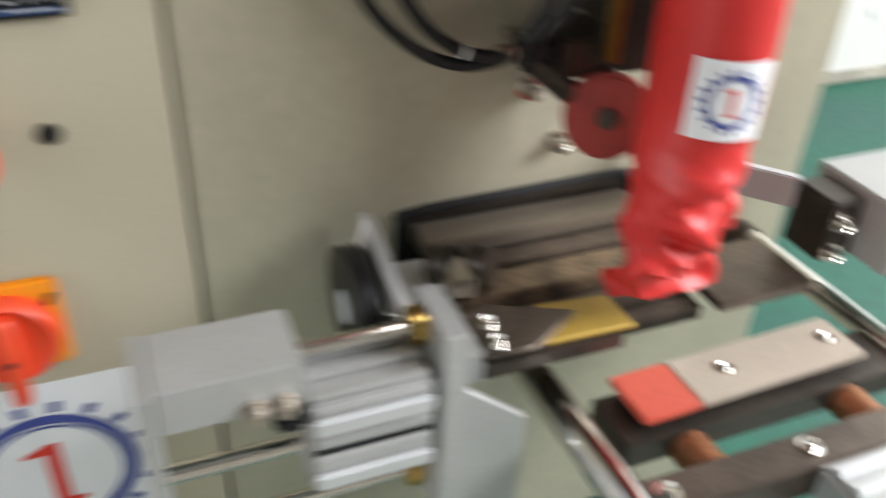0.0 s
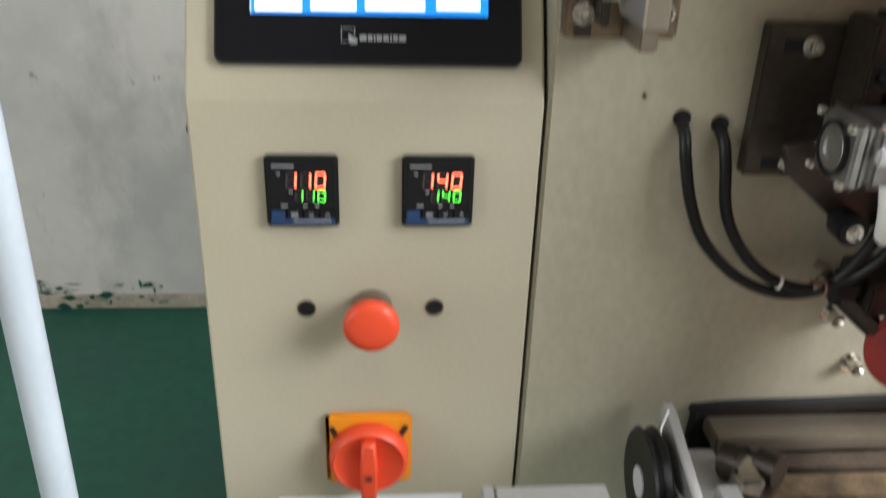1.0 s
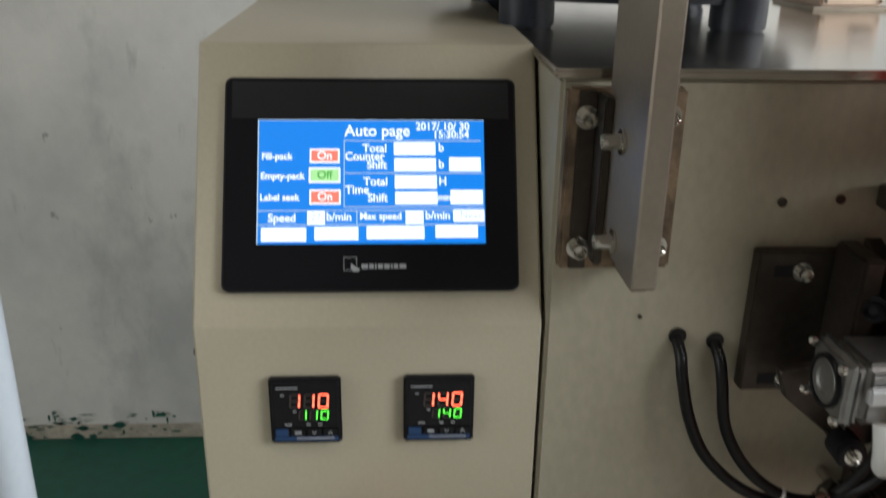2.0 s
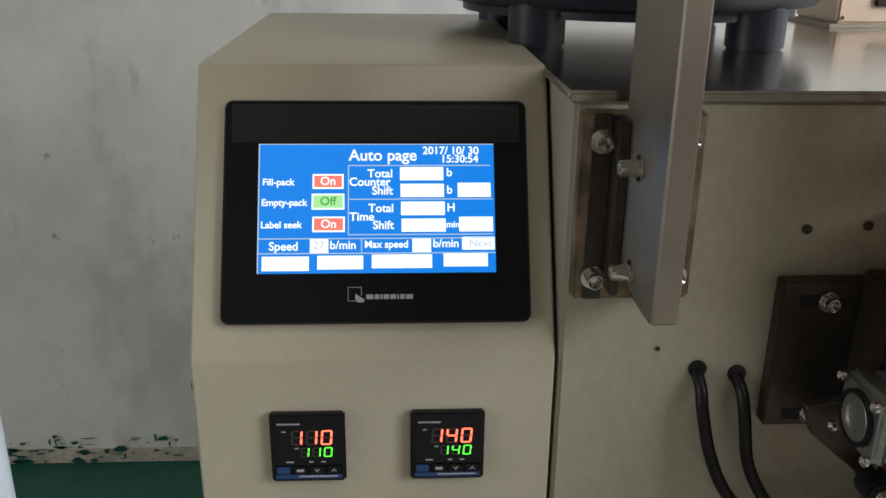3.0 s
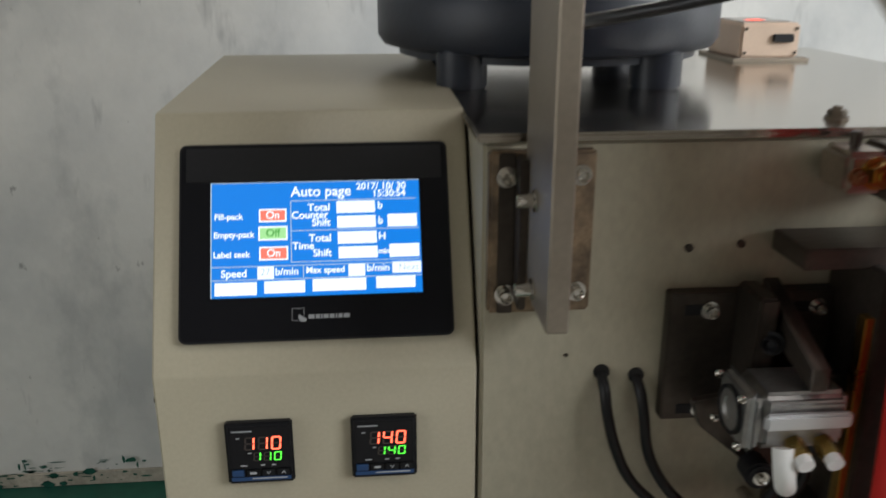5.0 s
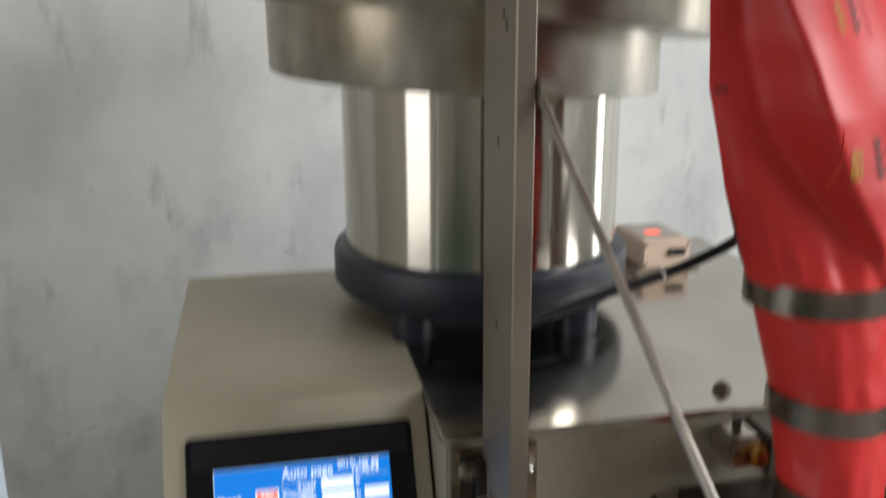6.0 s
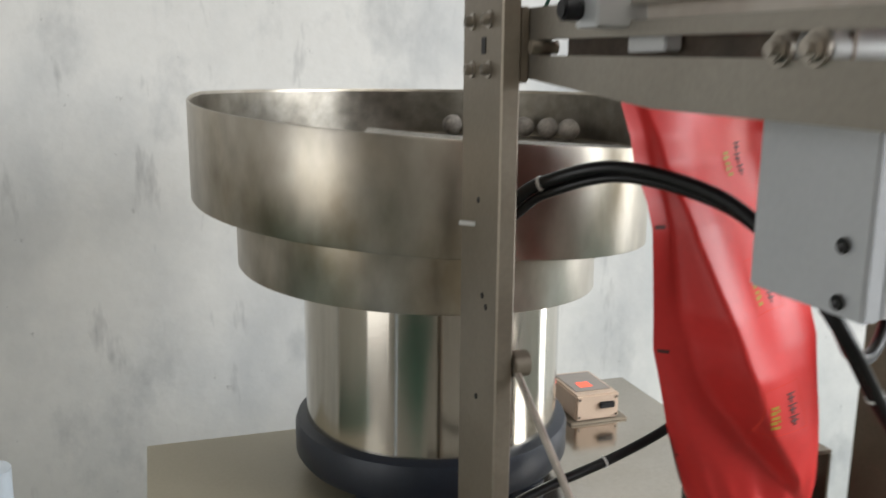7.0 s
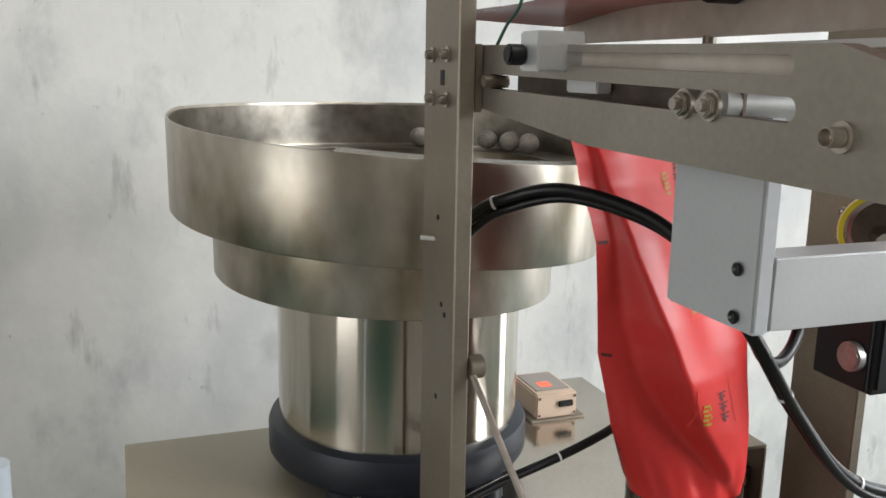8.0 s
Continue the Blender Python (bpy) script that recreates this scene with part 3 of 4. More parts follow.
part("lever", prism([(-0.126, 0.424), (-0.115, 0.424), (-0.1135, 0.395), (-0.1150, 0.357), (-0.1205, 0.354), (-0.126, 0.357), (-0.1275, 0.395)], "y", -0.0265, -0.0155, 0.002), REDPL, sw)
part("lever_screw", cap_screw((-0.1205, -0.0265, 0.3925), (0, -1, 0), 0.0028, 0.0012, False), INK, sw)
for x in (-0.148, -0.093):
    part("lock_slot", slab(-0.0022, 0.0022, -0.005, 0.005, 0.0, 0.0008, Matrix.Translation((x, -0.0067, 0.423)) @ Matrix.Rotation(radians(90), 4, "X") @ Matrix.Rotation(radians(25 if x < -0.12 else -25), 4, "Z"), 0.0003), DARK, sw)


def gear_sheet(name, label, m, w, h, r, wrap=None):
    """A white sheet with a blue gear ring round a red figure one."""
    ob = thing(name, label, "sign", wrap(m.translation) if wrap else m.translation)

    def put(nm, bm, mat_, lab=""):
        if wrap:
            for v in bm.verts:
                v.co = wrap(v.co)
        part(nm, bm, mat_, ob, lab, smooth=35.0 if nm == "sheet" else 0)
    bm = bmesh.new()
    n = 24
    lo = [bm.verts.new(m @ Vector((-w / 2 + w * k / n, -h / 2, 0))) for k in range(n + 1)]
    hi = [bm.verts.new(m @ Vector((-w / 2 + w * k / n, h / 2, 0))) for k in range(n + 1)]
    for k in range(n):
        bm.faces.new((lo[k], lo[k + 1], hi[k + 1], hi[k]))
    put("sheet", bm, PAPER)
    bm = bmesh.new()
    z = 0.0006
    for r0, r1 in ((r * 0.80, r * 0.93), (r * 0.74, r * 0.775)):
        n = 72
        a = [bm.verts.new(m @ Vector((r0 * math.cos(6.28319 * k / n), r0 * math.sin(6.28319 * k / n), z))) for k in range(n)]
        b = [bm.verts.new(m @ Vector((r1 * math.cos(6.28319 * k / n), r1 * math.sin(6.28319 * k / n), z))) for k in range(n)]
        for k in range(n):
            bm.faces.new((a[k], a[(k + 1) % n], b[(k + 1) % n], b[k]))
    for k in range(18):
        t = Matrix.Rotation(6.28319 * k / 18, 4, "Z")
        s = r * 0.055
        bm.faces.new([bm.verts.new(m @ t @ Vector((p, q, z))) for p, q in ((r * 0.97, -s), (r * 1.12, -s), (r * 1.12, s), (r * 0.97, s))])
    put("gear_ring", bm, BLUEINK, "blue printed gear ring")
    k = r * 0.01
    pts = [(-22, -50), (26, -50), (26, -42), (11, -41), (11, 50), (0, 50), (-28, 38), (-27, 32), (-6, 34), (-6, -41), (-22, -43)]
    put("figure_one", flat([(p * k, q * k) for p, q in pts], m @ Matrix.Translation((0, 0, z))), REDINK, "red printed figure one")
    return ob


gear_sheet("paper_sign", "white paper sheet with blue gear ring and red figure one", FRONT @ Matrix.Translation((-0.119, 0.2655, 0.0004)), 0.151, 0.172, 0.062)

# ---- cables on the front, motor bracket and air cylinder ----
def cable(name, label, pts, r, mat=RUBBER, cat="cable", ties=()):
    ob = thing(name, label, cat, pts[0])
    line_ = glide(pts, 12)
    part("sleeve", tube(line_, r, 14), mat, ob)
    for k in ties:
        i = int(k * (len(line_) - 2))
        part("cable_tie", rod(line_[i], line_[i] + (line_[i + 1] - line_[i]).normalized() * 0.0022, r * 1.15), TIE, ob, "small cable tie")
    return ob


cable("front_cable", "black cable looping from a hole in the panel", [(0.094, 0.004, 0.678), (0.0945, -0.010, 0.668), (0.096, -0.015, 0.652), (0.103, -0.018, 0.623), (0.116, -0.020, 0.595), (0.138, -0.022, 0.572), (0.161, -0.024, 0.559), (0.185, -0.028, 0.556), (0.208, -0.035, 0.567), (0.222, -0.045, 0.601), (0.226, -0.052, 0.635)], 0.0042)
cable("front_cable", "black cable looping from a hole in the panel", [(0.121, 0.004, 0.674), (0.1225, -0.010, 0.664), (0.1245, -0.015, 0.648), (0.129, -0.018, 0.618), (0.140, -0.022, 0.594), (0.156, -0.027, 0.576), (0.177, -0.032, 0.565), (0.201, -0.037, 0.565), (0.223, -0.043, 0.580), (0.235, -0.052, 0.607), (0.238, -0.056, 0.645)], 0.0042, ties=(0.58,))
for x, z in ((0.094, 0.678), (0.121, 0.674)):
    solo("grommet", rod((x, -0.0015, z), (x, 0.0, z), 0.0062), RUBBER, "black rubber cable grommet", "grommet", group="cable grommets")

brk = thing("motor_bracket", "blackened steel bracket bolted to the machine front", "bracket", (0.2, -0.01, 0.69))
part("plate", box(0.1385, 0.277, -0.012, 0, 0.641, 0.744, 0.001), DARK, brk)
part("lug", box(0.188, 0.202, -0.05, -0.0115, 0.66, 0.753, 0.002, m=None), DARK, brk)
part("arm", prism([(-0.012, 0.755), (-0.095, 0.722), (-0.095, 0.705), (-0.012, 0.725)], "x", 0.206, 0.218, 0.001), DARK, brk)
part("support", prism([(0.150, 0.672), (0.262, 0.69), (0.262, 0.632), (0.215, 0.612), (0.192, 0.622), (0.157, 0.652)], "y", -0.042, -0.034, 0.001), DARK, brk)
for x, z in ((0.168, 0.731), (0.168, 0.650), (0.25, 0.731)):
    part("slot", box(x - 0.018, x + 0.004, -0.0126, -0.011, z - 0.004, z + 0.004, 0.0), BLACK, brk)
    part("bolt", cap_screw((x, -0.0125, z), (0, -1, 0), 0.0043, 0.008), CHROME, brk)

air = thing("air_cylinder", "compact aluminium air cylinder with brass fittings", "air cylinder", (0.2, -0.07, 0.68))
part("body", box(0.176, 0.236, -0.094, -0.049, 0.6615, 0.7035, 0.005, seg=3), CAST, air)
part("front_flange", box(0.1655, 0.1758, -0.0965, -0.0465, 0.659, 0.706, 0.006, seg=3), CAST, air)
for nm, prof, mt in (("end_cap", [(0.0, 0.0012), (0.008, 0.0012), (0.009, 0.0026), (0.0135, 0.0026), (0.0148, 0.0016), (0.0148, 0.0)], CAST), ("snap_ring", [(0.0148, 0), (0.0172, 0.0), (0.0172, 0.003), (0.0148, 0.003)], BLACK)):
    bm = lathe(prof, (0, 0), 40, close=nm == "snap_ring")
    bmesh.ops.transform(bm, matrix=Matrix.Translation((0.1655, -0.0715, 0.6825)) @ Matrix.Rotation(radians(-90), 4, "Y"), verts=bm.verts)
    part(nm, bm, mt, air)
for y in (-0.0905, -0.0525):
    for z in (0.665, 0.700):
        part("bolt", cap_screw((0.1655, y, z), (-1, 0, 0), 0.0034, 0.0035, False), CHROME, air)
for i in range(3):
    part("rib", box(0.180, 0.232, -0.0955, -0.0935, 0.694 - i * 0.006, 0.6965 - i * 0.006, 0.0005), CAST, air)
part("cover_bar", box(0.1765, 0.236, -0.1005, -0.0942, 0.680, 0.6915, 0.002), ALU, air, "bright aluminium cover bar")
for x in (0.200, 0.220):
    part("fitting", rod((x, -0.0935, 0.668), (x, -0.108, 0.664), 0.0065, n=6), BRASS, air, "brass air fitting")
    part("fitting_ring", rod((x, -0.1075, 0.664), (x, -0.114, 0.662), 0.0056), TIE, air, "white push ring")
elbow = tube(glide([(0.190, -0.100, 0.668), (0.190, -0.105, 0.655), (0.194, -0.101, 0.642), (0.199, -0.094, 0.634)], 6), 0.0072, 16)
part("elbow", elbow, TIE, air, "white plastic elbow")

guide = thing("guide_pulley", "small black guide pulley under the air cylinder", "pulley", (0.2, -0.06, 0.622))
part("tread", rod((0.197, -0.046, 0.622), (0.1955, -0.066, 0.6225), 0.0105, n=32, bevel=0.002), BLACK, guide)
part("screw", cap_screw((0.1955, -0.0665, 0.6225), (-0.1, -1, 0), 0.0036, 0.004), CHROME, guide)
part("axle", rod((0.197, -0.036, 0.622), (0.197, -0.047, 0.622), 0.005), DARK, guide)
knob = thing("cable_clamp", "black cable clamp joining the looped cables", "cable clamp", (0.216, -0.03, 0.565))
part("block", box(0.203, 0.232, -0.045, -0.024, 0.5515, 0.5785, 0.008, seg=3), BLACK, knob)
part("stud", rod((0.216, -0.0005, 0.565), (0.216, -0.0245, 0.565), 0.004), NICKEL, knob)
part("side_screw", cap_screw((0.203, -0.035, 0.566), (-1, 0, 0), 0.0045, 0.008), NICKEL, knob)
solo("bracket_bolt", cap_screw((0.199, -0.0505, 0.721), (-0.6, -0.8, 0), 0.0058, 0.007), BLACK, "black screw in the motor bracket", "bolt")

sealer = thing("vertical_sealer", "dark upright sealing bar with a brass edge", "sealing bar", (0.275, -0.06, 0.69))
part("bar", box(0.259, 0.292, -0.075, -0.045, 0.56, 0.778, 0.0015), DARK, sealer)
part("backing", box(0.262, 0.30, -0.044, -0.002, 0.58, 0.77, 0.001), DARK, sealer)
part("edge_strip", box(0.2525, 0.2587, -0.0705, -0.060, 0.565, 0.745, 0.0006), BRASS, sealer, "brass strip")

lug = thing("hose_clamp", "worn brass clamp on the machine front edge", "clamp", (0.265, -0.03, 0.84))
part("block", box(0.238, 0.268, -0.045, -0.0062, 0.824, 0.853, 0.004), NICKEL, lug, "scratched steel block")
part("rear_block", box(0.2685, 0.300, -0.050, -0.0062, 0.818, 0.855, 0.003), OILY, lug, "dark oily block")
part("screw", hex_bolt((0.258, -0.045, 0.839), (0, -1, 0), 0.009, 0.009), BRASS, lug, "bright brass screw")
part("screw", hex_bolt((0.245, -0.045, 0.837), (0, -1, 0), 0.005, 0.005), COPPER, lug)
part("stud", rod((0.252, -0.026, 0.853), (0.252, -0.026, 0.864), 0.004, n=16, bevel=0.0008), DARK, lug)

solo("hex_bolt", hex_bolt((0.268, 0.03, TOP), (0, 0, 1), 0.007, 0.005), DULL, "steel hex bolt on the top plate", "bolt")

# ---- bowl feeder ----
CX, CY = 0.110, 0.332
feeder = thing("bowl_feeder", "stainless vibratory bowl feeder with stepped bowl", "bowl feeder", (CX, CY, TOP))
part("base_ring", lathe([(0.150, 0.890), (0.168, 0.894), (0.1735, 0.902), (0.1735, 0.934), (0.171, 0.941), (0.158, 0.945), (0.150, 0.945)], (CX, CY), 96), NAVY, feeder, "navy cast base ring")
part("base_plate", rod((CX, CY, 0.884), (CX, CY, 0.897), 0.152, n=72), NAVY, feeder)
for a in (228, 302, 45, 135):
    x, y = CX + 0.148 * math.cos(radians(a)), CY + 0.148 * math.sin(radians(a))
    part("foot", rod((x, y, TOP), (x, y, 0.896), 0.0235, n=32, bevel=0.002), NAVY, feeder, "round rubber foot")
part("drum", lathe([(0.1575, 0.94), (0.1590, 0.94), (0.1590, 1.16), (0.1575, 1.16)], (CX, CY), 128), DRUM, feeder, "mirror polished steel drum", smooth=60)


def spiral(amount, start=160.0):
    """Height of a coiled wall: high at the back, sinking along the front, with a step."""
    def lift(a):
        b = (math.degrees(a) - start) % 360
        if b < 186:
            return amount * (1 - 2 * b / 180)
        return amount * (min(1, (b - 186) / 4) * 2 - 1)
    return lift


T1 = (CX - 0.010, CY - 0.006)
T2 = (CX - 0.018, CY - 0.012)
part("lower_tier", lathe([(0.150, 1.132), (0.2135, 1.132), (0.2150, 1.134), (0.2150, 1.225), (0.2135, 1.225), (0.2135, 1.1345), (0.150, 1.1345)], (T1[0] - 0.011, T1[1]), 180, lift=spiral(0.016)), BOWL, feeder, "stained steel lower tier", smooth=40)
part("upper_tier", lathe([(0.205, 1.203), (0.2655, 1.203), (0.2670, 1.205), (0.2670, 1.3105), (0.2663, 1.312), (0.2647, 1.312), (0.2640, 1.3105), (0.2640, 1.2055), (0.205, 1.2055)], T2, 180, lift=spiral(0.030)), BOWL, feeder, "stained steel upper tier", smooth=40)
# thin sheet added inside the tier, its colour darkened for shade
part("darkened_lining", lathe([(0.2632, 1.250), (0.2637, 1.250), (0.2637, 1.3085), (0.2632, 1.3085)], T2, 180, lift=spiral(0.030)), BOWLIN, feeder, "scuffed sheet inside the upper tier, darkened to dull the highlight", smooth=40)
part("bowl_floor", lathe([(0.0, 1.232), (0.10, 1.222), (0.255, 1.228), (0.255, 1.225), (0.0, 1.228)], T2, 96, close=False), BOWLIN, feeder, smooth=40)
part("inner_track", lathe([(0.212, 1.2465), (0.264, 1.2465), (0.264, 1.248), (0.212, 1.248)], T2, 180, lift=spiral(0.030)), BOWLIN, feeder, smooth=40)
# flat guide tray near the front rim
a0, a1 = radians(-118), radians(-28)
tray, inner, outer = bmesh.new(), [], []
for k in range(25):
    a = a0 + (a1 - a0) * k / 24
    z = 1.312 + spiral(0.030)(a)
    inner.append(tray.verts.new((T2[0] + 0.238 * math.cos(a), T2[1] + 0.238 * math.sin(a), z + 0.002)))
    outer.append(tray.verts.new((T2[0] + 0.2645 * math.cos(a), T2[1] + 0.2645 * math.sin(a), z - 0.003)))
for k in range(24):
    tray.faces.new((inner[k], inner[k + 1], outer[k + 1], outer[k]))
bmesh.ops.solidify(tray, geom=tray.faces[:], thickness=0.0015)
part("guide_tray", tray, STEEL, feeder, "thin bent guide strip")
for x, y, z in ((0.2, 0.53, 1.2925), (0.283, 0.46, 1.293), (0.303, 0.423, 1.2925), (0.318, 0.388, 1.2925)):
    bm = bmesh.new()
    bmesh.ops.create_icosphere(bm, subdivisions=3, radius=0.0145, matrix=Matrix.Translation((x, y, z)))
    for v in bm.verts:
        v.co += (v.co - Vector((x, y, z))).normalized() * 0.0014 * noise.noise(v.co * 90)
    solo("pellet", bm, NUTS, "round grey-brown pellet lying in the bowl", "pellet", group="pellets in the bowl", smooth=60)

# ---- little control box with a red light on the machine top ----
sb = thing("speed_controller", "cream vibration controller box with a red light", "controller box", (0.386, 0.446, TOP))
part("foot_plate", box(0.342, 0.434, 0.392, 0.498, TOP, TOP + 0.004, 0.001), DULL, sb)
part("case", box(0.351, 0.421, 0.396, 0.494, TOP + 0.004, 0.905, 0.0025), CREAM, sb)
part("lid_glass", box(0.358, 0.415, 0.412, 0.486, 0.905, 0.9062, 0.0004), LIDGLASS, sb, "clear window in the lid")
bm = card(0.372, 0.392, 0.425, 0.445, Matrix.Translation((0, 0, 0.9066)))
part("red_light", bm, glow("red_readout", (1.0, 0.10, 0.05), 1.6), sb, "lit red readout", smooth=0)
part("socket", box(0.388, 0.412, 0.3905, 0.396, 0.884, 0.893, 0.001), BLACK, sb)
for x in (0.356, 0.416):
    for z in (0.872, 0.899):
        part("screw", cap_screw((x, 0.396, z), (0, -1, 0), 0.002, 0.001, False), DARK, sb)
cable("hanging_cable", "black cable hanging in front of the bowl drum", [(0.045, 0.02, 0.925), (0.075, 0.05, 0.930), (0.115, 0.075, 0.934), (0.17, 0.092, 0.942), (0.241, 0.102, 0.956), (0.30, 0.10, 0.98), (0.36, 0.095, 1.015), (0.45, 0.09, 1.05)], 0.0054, ties=(0.57,))

# ---- upright post and its bracket ----
post = thing("upright_post", "flat brown steel post bolted to a bracket", "post", (0.036, -0.06, 0.72))
part("bar", prism([(-0.018, 0.778), (-0.052, 0.756), (-0.100, 0.756), (-0.100, 1.56), (-0.018, 1.56)], "x", 0.0280, 0.0420, 0.0012), DULL, post)
part("back_plate", box(0.0045, 0.0785, -0.0105, 0, 0.733, 0.851, 0.002), WORN, post, "worn raw steel bracket plate")
# near flange coloured dark because it is lit less
part("flange", box(0.0222, 0.0278, -0.032, -0.0105, 0.744, 0.849, 0.001), DARK, post)
# dark overlay stands in for the shadow on the bracket plate
part("plate_shade", box(0.0110, 0.0220, -0.0128, -0.0106, 0.734, 0.850, 0.0006), DARK, post, "dark strip standing in for shade on the bracket plate")
part("flange", box(0.0422, 0.0540, -0.050, -0.0105, 0.733, 0.851, 0.0015), DULL, post)
for z in (0.749, 0.834):
    part("bolt", cap_screw((0.0160, -0.0125, z), (0, -1, 0), 0.0047, 0.010), CHROME, post)
    part("bolt", cap_screw((0.0680, -0.0108, z), (0, -1, 0), 0.0047, 0.008), CHROME, post)
for z in (0.769, 0.829):
    part("bolt", cap_screw((0.0278, -0.056, z), (-1, 0, 0), 0.0048, 0.011), CHROME, post)
for y in (-0.040, -0.076):
    for z in (1.404, 1.369):
        part("bolt", cap_screw((0.0280, y, z), (-1, 0, 0), 0.0040, 0.0055), NICKEL, post)
part("key_slot", box(0.0274, 0.0281, -0.068, -0.060, 1.380, 1.392, 0), BLACK, post)
for z, y in ((1.272, -0.058), (1.20, -0.07), (1.115, -0.06), (1.193, -0.078), (0.98, -0.06)):
    part("pin_hole", rod((0.0274, y, z), (0.0281, y, z), 0.0024, n=12), BLACK, post)
part("split_pin", rod((0.029, -0.050, 1.252), (0.017, -0.045, 1.253), 0.0019), TIE, post)

# bent steel wire arm
arm_line = glide([(0.045, -0.097, 1.150), (0.0525, -0.173, 1.090), (0.0635, -0.288, 0.999), (0.0725, -0.38, 0.927), (0.0755, -0.401, 0.913), (0.086, -0.406, 0.911), (0.17, -0.41, 0.915), (0.36, -0.42, 0.925)], 8)
wire = thing("dancer_arm", "bent bright steel rod on the post", "rod", (0.044, -0.097, 1.15))
part("rod", tube(arm_line, 0.0028, 14), NICKEL, wire)
part("hub", rod((0.0425, -0.095, 1.152), (0.056, -0.095, 1.152), 0.010, bevel=0.001), DULL, wire)

# ---- slotted arm reaching forward from the post ----
slotted = thing("slotted_arm", "slotted brown steel side arm with bolts", "machine arm", (0.055, -0.3, 1.37))


def zt(y):
    return 1.4115 + (y + 0.083) * 0.020


def zb(y):
    return 1.3640 + (y + 0.083) * (0.085 if y > -0.26 else 0.010) - (0 if y > -0.26 else 0.0133)


def slot_plate(x0, x1):
    """Side plate in one piece, with two long round-ended slots through it."""
    outline = [(-0.083, zt(-0.083)), (-0.455, zt(-0.455)), (-0.62, zt(-0.62) - 0.045), (-0.62, zb(-0.62)), (-0.2601, zb(-0.2601)), (-0.083, zb(-0.083))]

    def slot(ya, yb, drop, r):
        loop = []
        for y, start in ((ya, -90), (yb, 90)):
            for k in range(9):
                t = radians(start + 180 * k / 8)
                loop.append((y + r * math.cos(t), zt(y) - drop + r * math.sin(t)))
        return loop
    bm = bmesh.new()
    edges = []
    for loop in (outline, slot(-0.200, -0.428, 0.0088, 0.0042), slot(-0.113, -0.430, 0.0268, 0.0054)):
        vs = [bm.verts.new((x0, y, z)) for y, z in loop]
        edges += [bm.edges.new((vs[k], vs[(k + 1) % len(vs)])) for k in range(len(vs))]
    got = bmesh.ops.triangle_fill(bm, use_beauty=True, use_dissolve=False, edges=edges, normal=(-1, 0, 0))
    faces = [f for f in got["geom"] if isinstance(f, bmesh.types.BMFace)]
    out = bmesh.ops.extrude_face_region(bm, geom=faces)
    bmesh.ops.translate(bm, vec=(x1 - x0, 0, 0), verts=[v for v in out["geom"] if isinstance(v, bmesh.types.BMVert)])
    return bm


# pale strip stands in for the lit far plate seen through the slot
part("lit_slot_backing", prism([(-0.203, zt(-0.203) - 0.003), (-0.436, zt(-0.436) - 0.003), (-0.436, zt(-0.436) - 0.013), (-0.203, zt(-0.203) - 0.013)], "x", 0.0605, 0.0635, 0), PLATE, slotted)
part("side_plate", slot_plate(0.050, 0.060), ARMSTEEL, slotted, smooth=0)
part("joint_block", box(0.0428, 0.0498, -0.096, -0.022, 1.36, 1.412, 0.001), DULL, slotted)
for y in (-0.360, -0.381):
    part("bolt", hex_bolt((0.050, y, 1.3775), (-1, 0, 0), 0.0060, 0.0032), NICKEL, slotted)
part("bolt", cap_screw((0.050, -0.462, 1.3690), (-1, 0, 0), 0.0040, 0.008), NICKEL, slotted)
part("bolt", cap_screw((0.0505, -0.100, 1.3835), (-1, 0, 0), 0.002, 0.0005, False), DARK, slotted)
part("slide_block", box(0.030, 0.062, -0.234, -0.207, 1.392, 1.4165, 0.001), ALU, slotted, "aluminium sliding block")
part("knob", rod((0.030, -0.213, 1.402), (0.018, -0.213, 1.402), 0.0066, n=24, bevel=0.0015), BLACK, slotted, "black knurled knob")
part("cross_rod", rod((0.0425, -0.115, 1.384), (0.062, -0.115, 1.384), 0.0046), DULL, slotted)
part("guide_block", box(0.0615, 0.072, -0.252, -0.212, 1.379, 1.3915, 0.001), ALU, slotted)
# dark plate added so that the lower slot looks dark
part("slot_blind", box(0.0735, 0.0775, -0.372, -0.108, 1.366, 1.3935, 0.001), OILY, slotted, "dark plate added behind the lower slot")
part("roller", rod((0.066, -0.36, 1.3775), (0.13, -0.36, 1.3775), 0.012, n=32), ACT, slotted)

# mostly hidden far arm, added to shade the top of the film
far_arm = thing("slotted_arm", "slotted brown steel side arm added on the far post to shade the film", "machine arm", (0.446, -0.3, 1.37))
part("side_plate", slot_plate(0.4595, 0.4695), ARMSTEEL, far_arm, smooth=0)

upper = thing("upper_guide_plate", "brushed steel guide plate under the film web", "guide plate", (0.2, -0.2, 1.42))
part("plate", box(0.196, 0.204, -0.62, 0.06, 1.419, 1.457, 0.001), PLATE, upper)
# stands in for the bright wall showing between the arms
part("strip", box(0.19, 0.21, -0.52, 0.05, 1.409, 1.4135, 0.0005), TIE, upper, "white strip standing in for the wall seen in the gap")
part("spacer", rod((0.2, -0.17, 1.413), (0.2, -0.17, 1.42), 0.005), DULL, upper)
part("knob", rod((0.196, -0.205, 1.462), (0.17, -0.205, 1.462), 0.022, n=28, bevel=0.003), BLACK, upper)

# ---- red film: overhead web, hanging web closing into a tube ----
film = thing("packing_film", "glossy red printed packing film drawn into a tube", "packing film", (0.27, -0.12, 0.9))
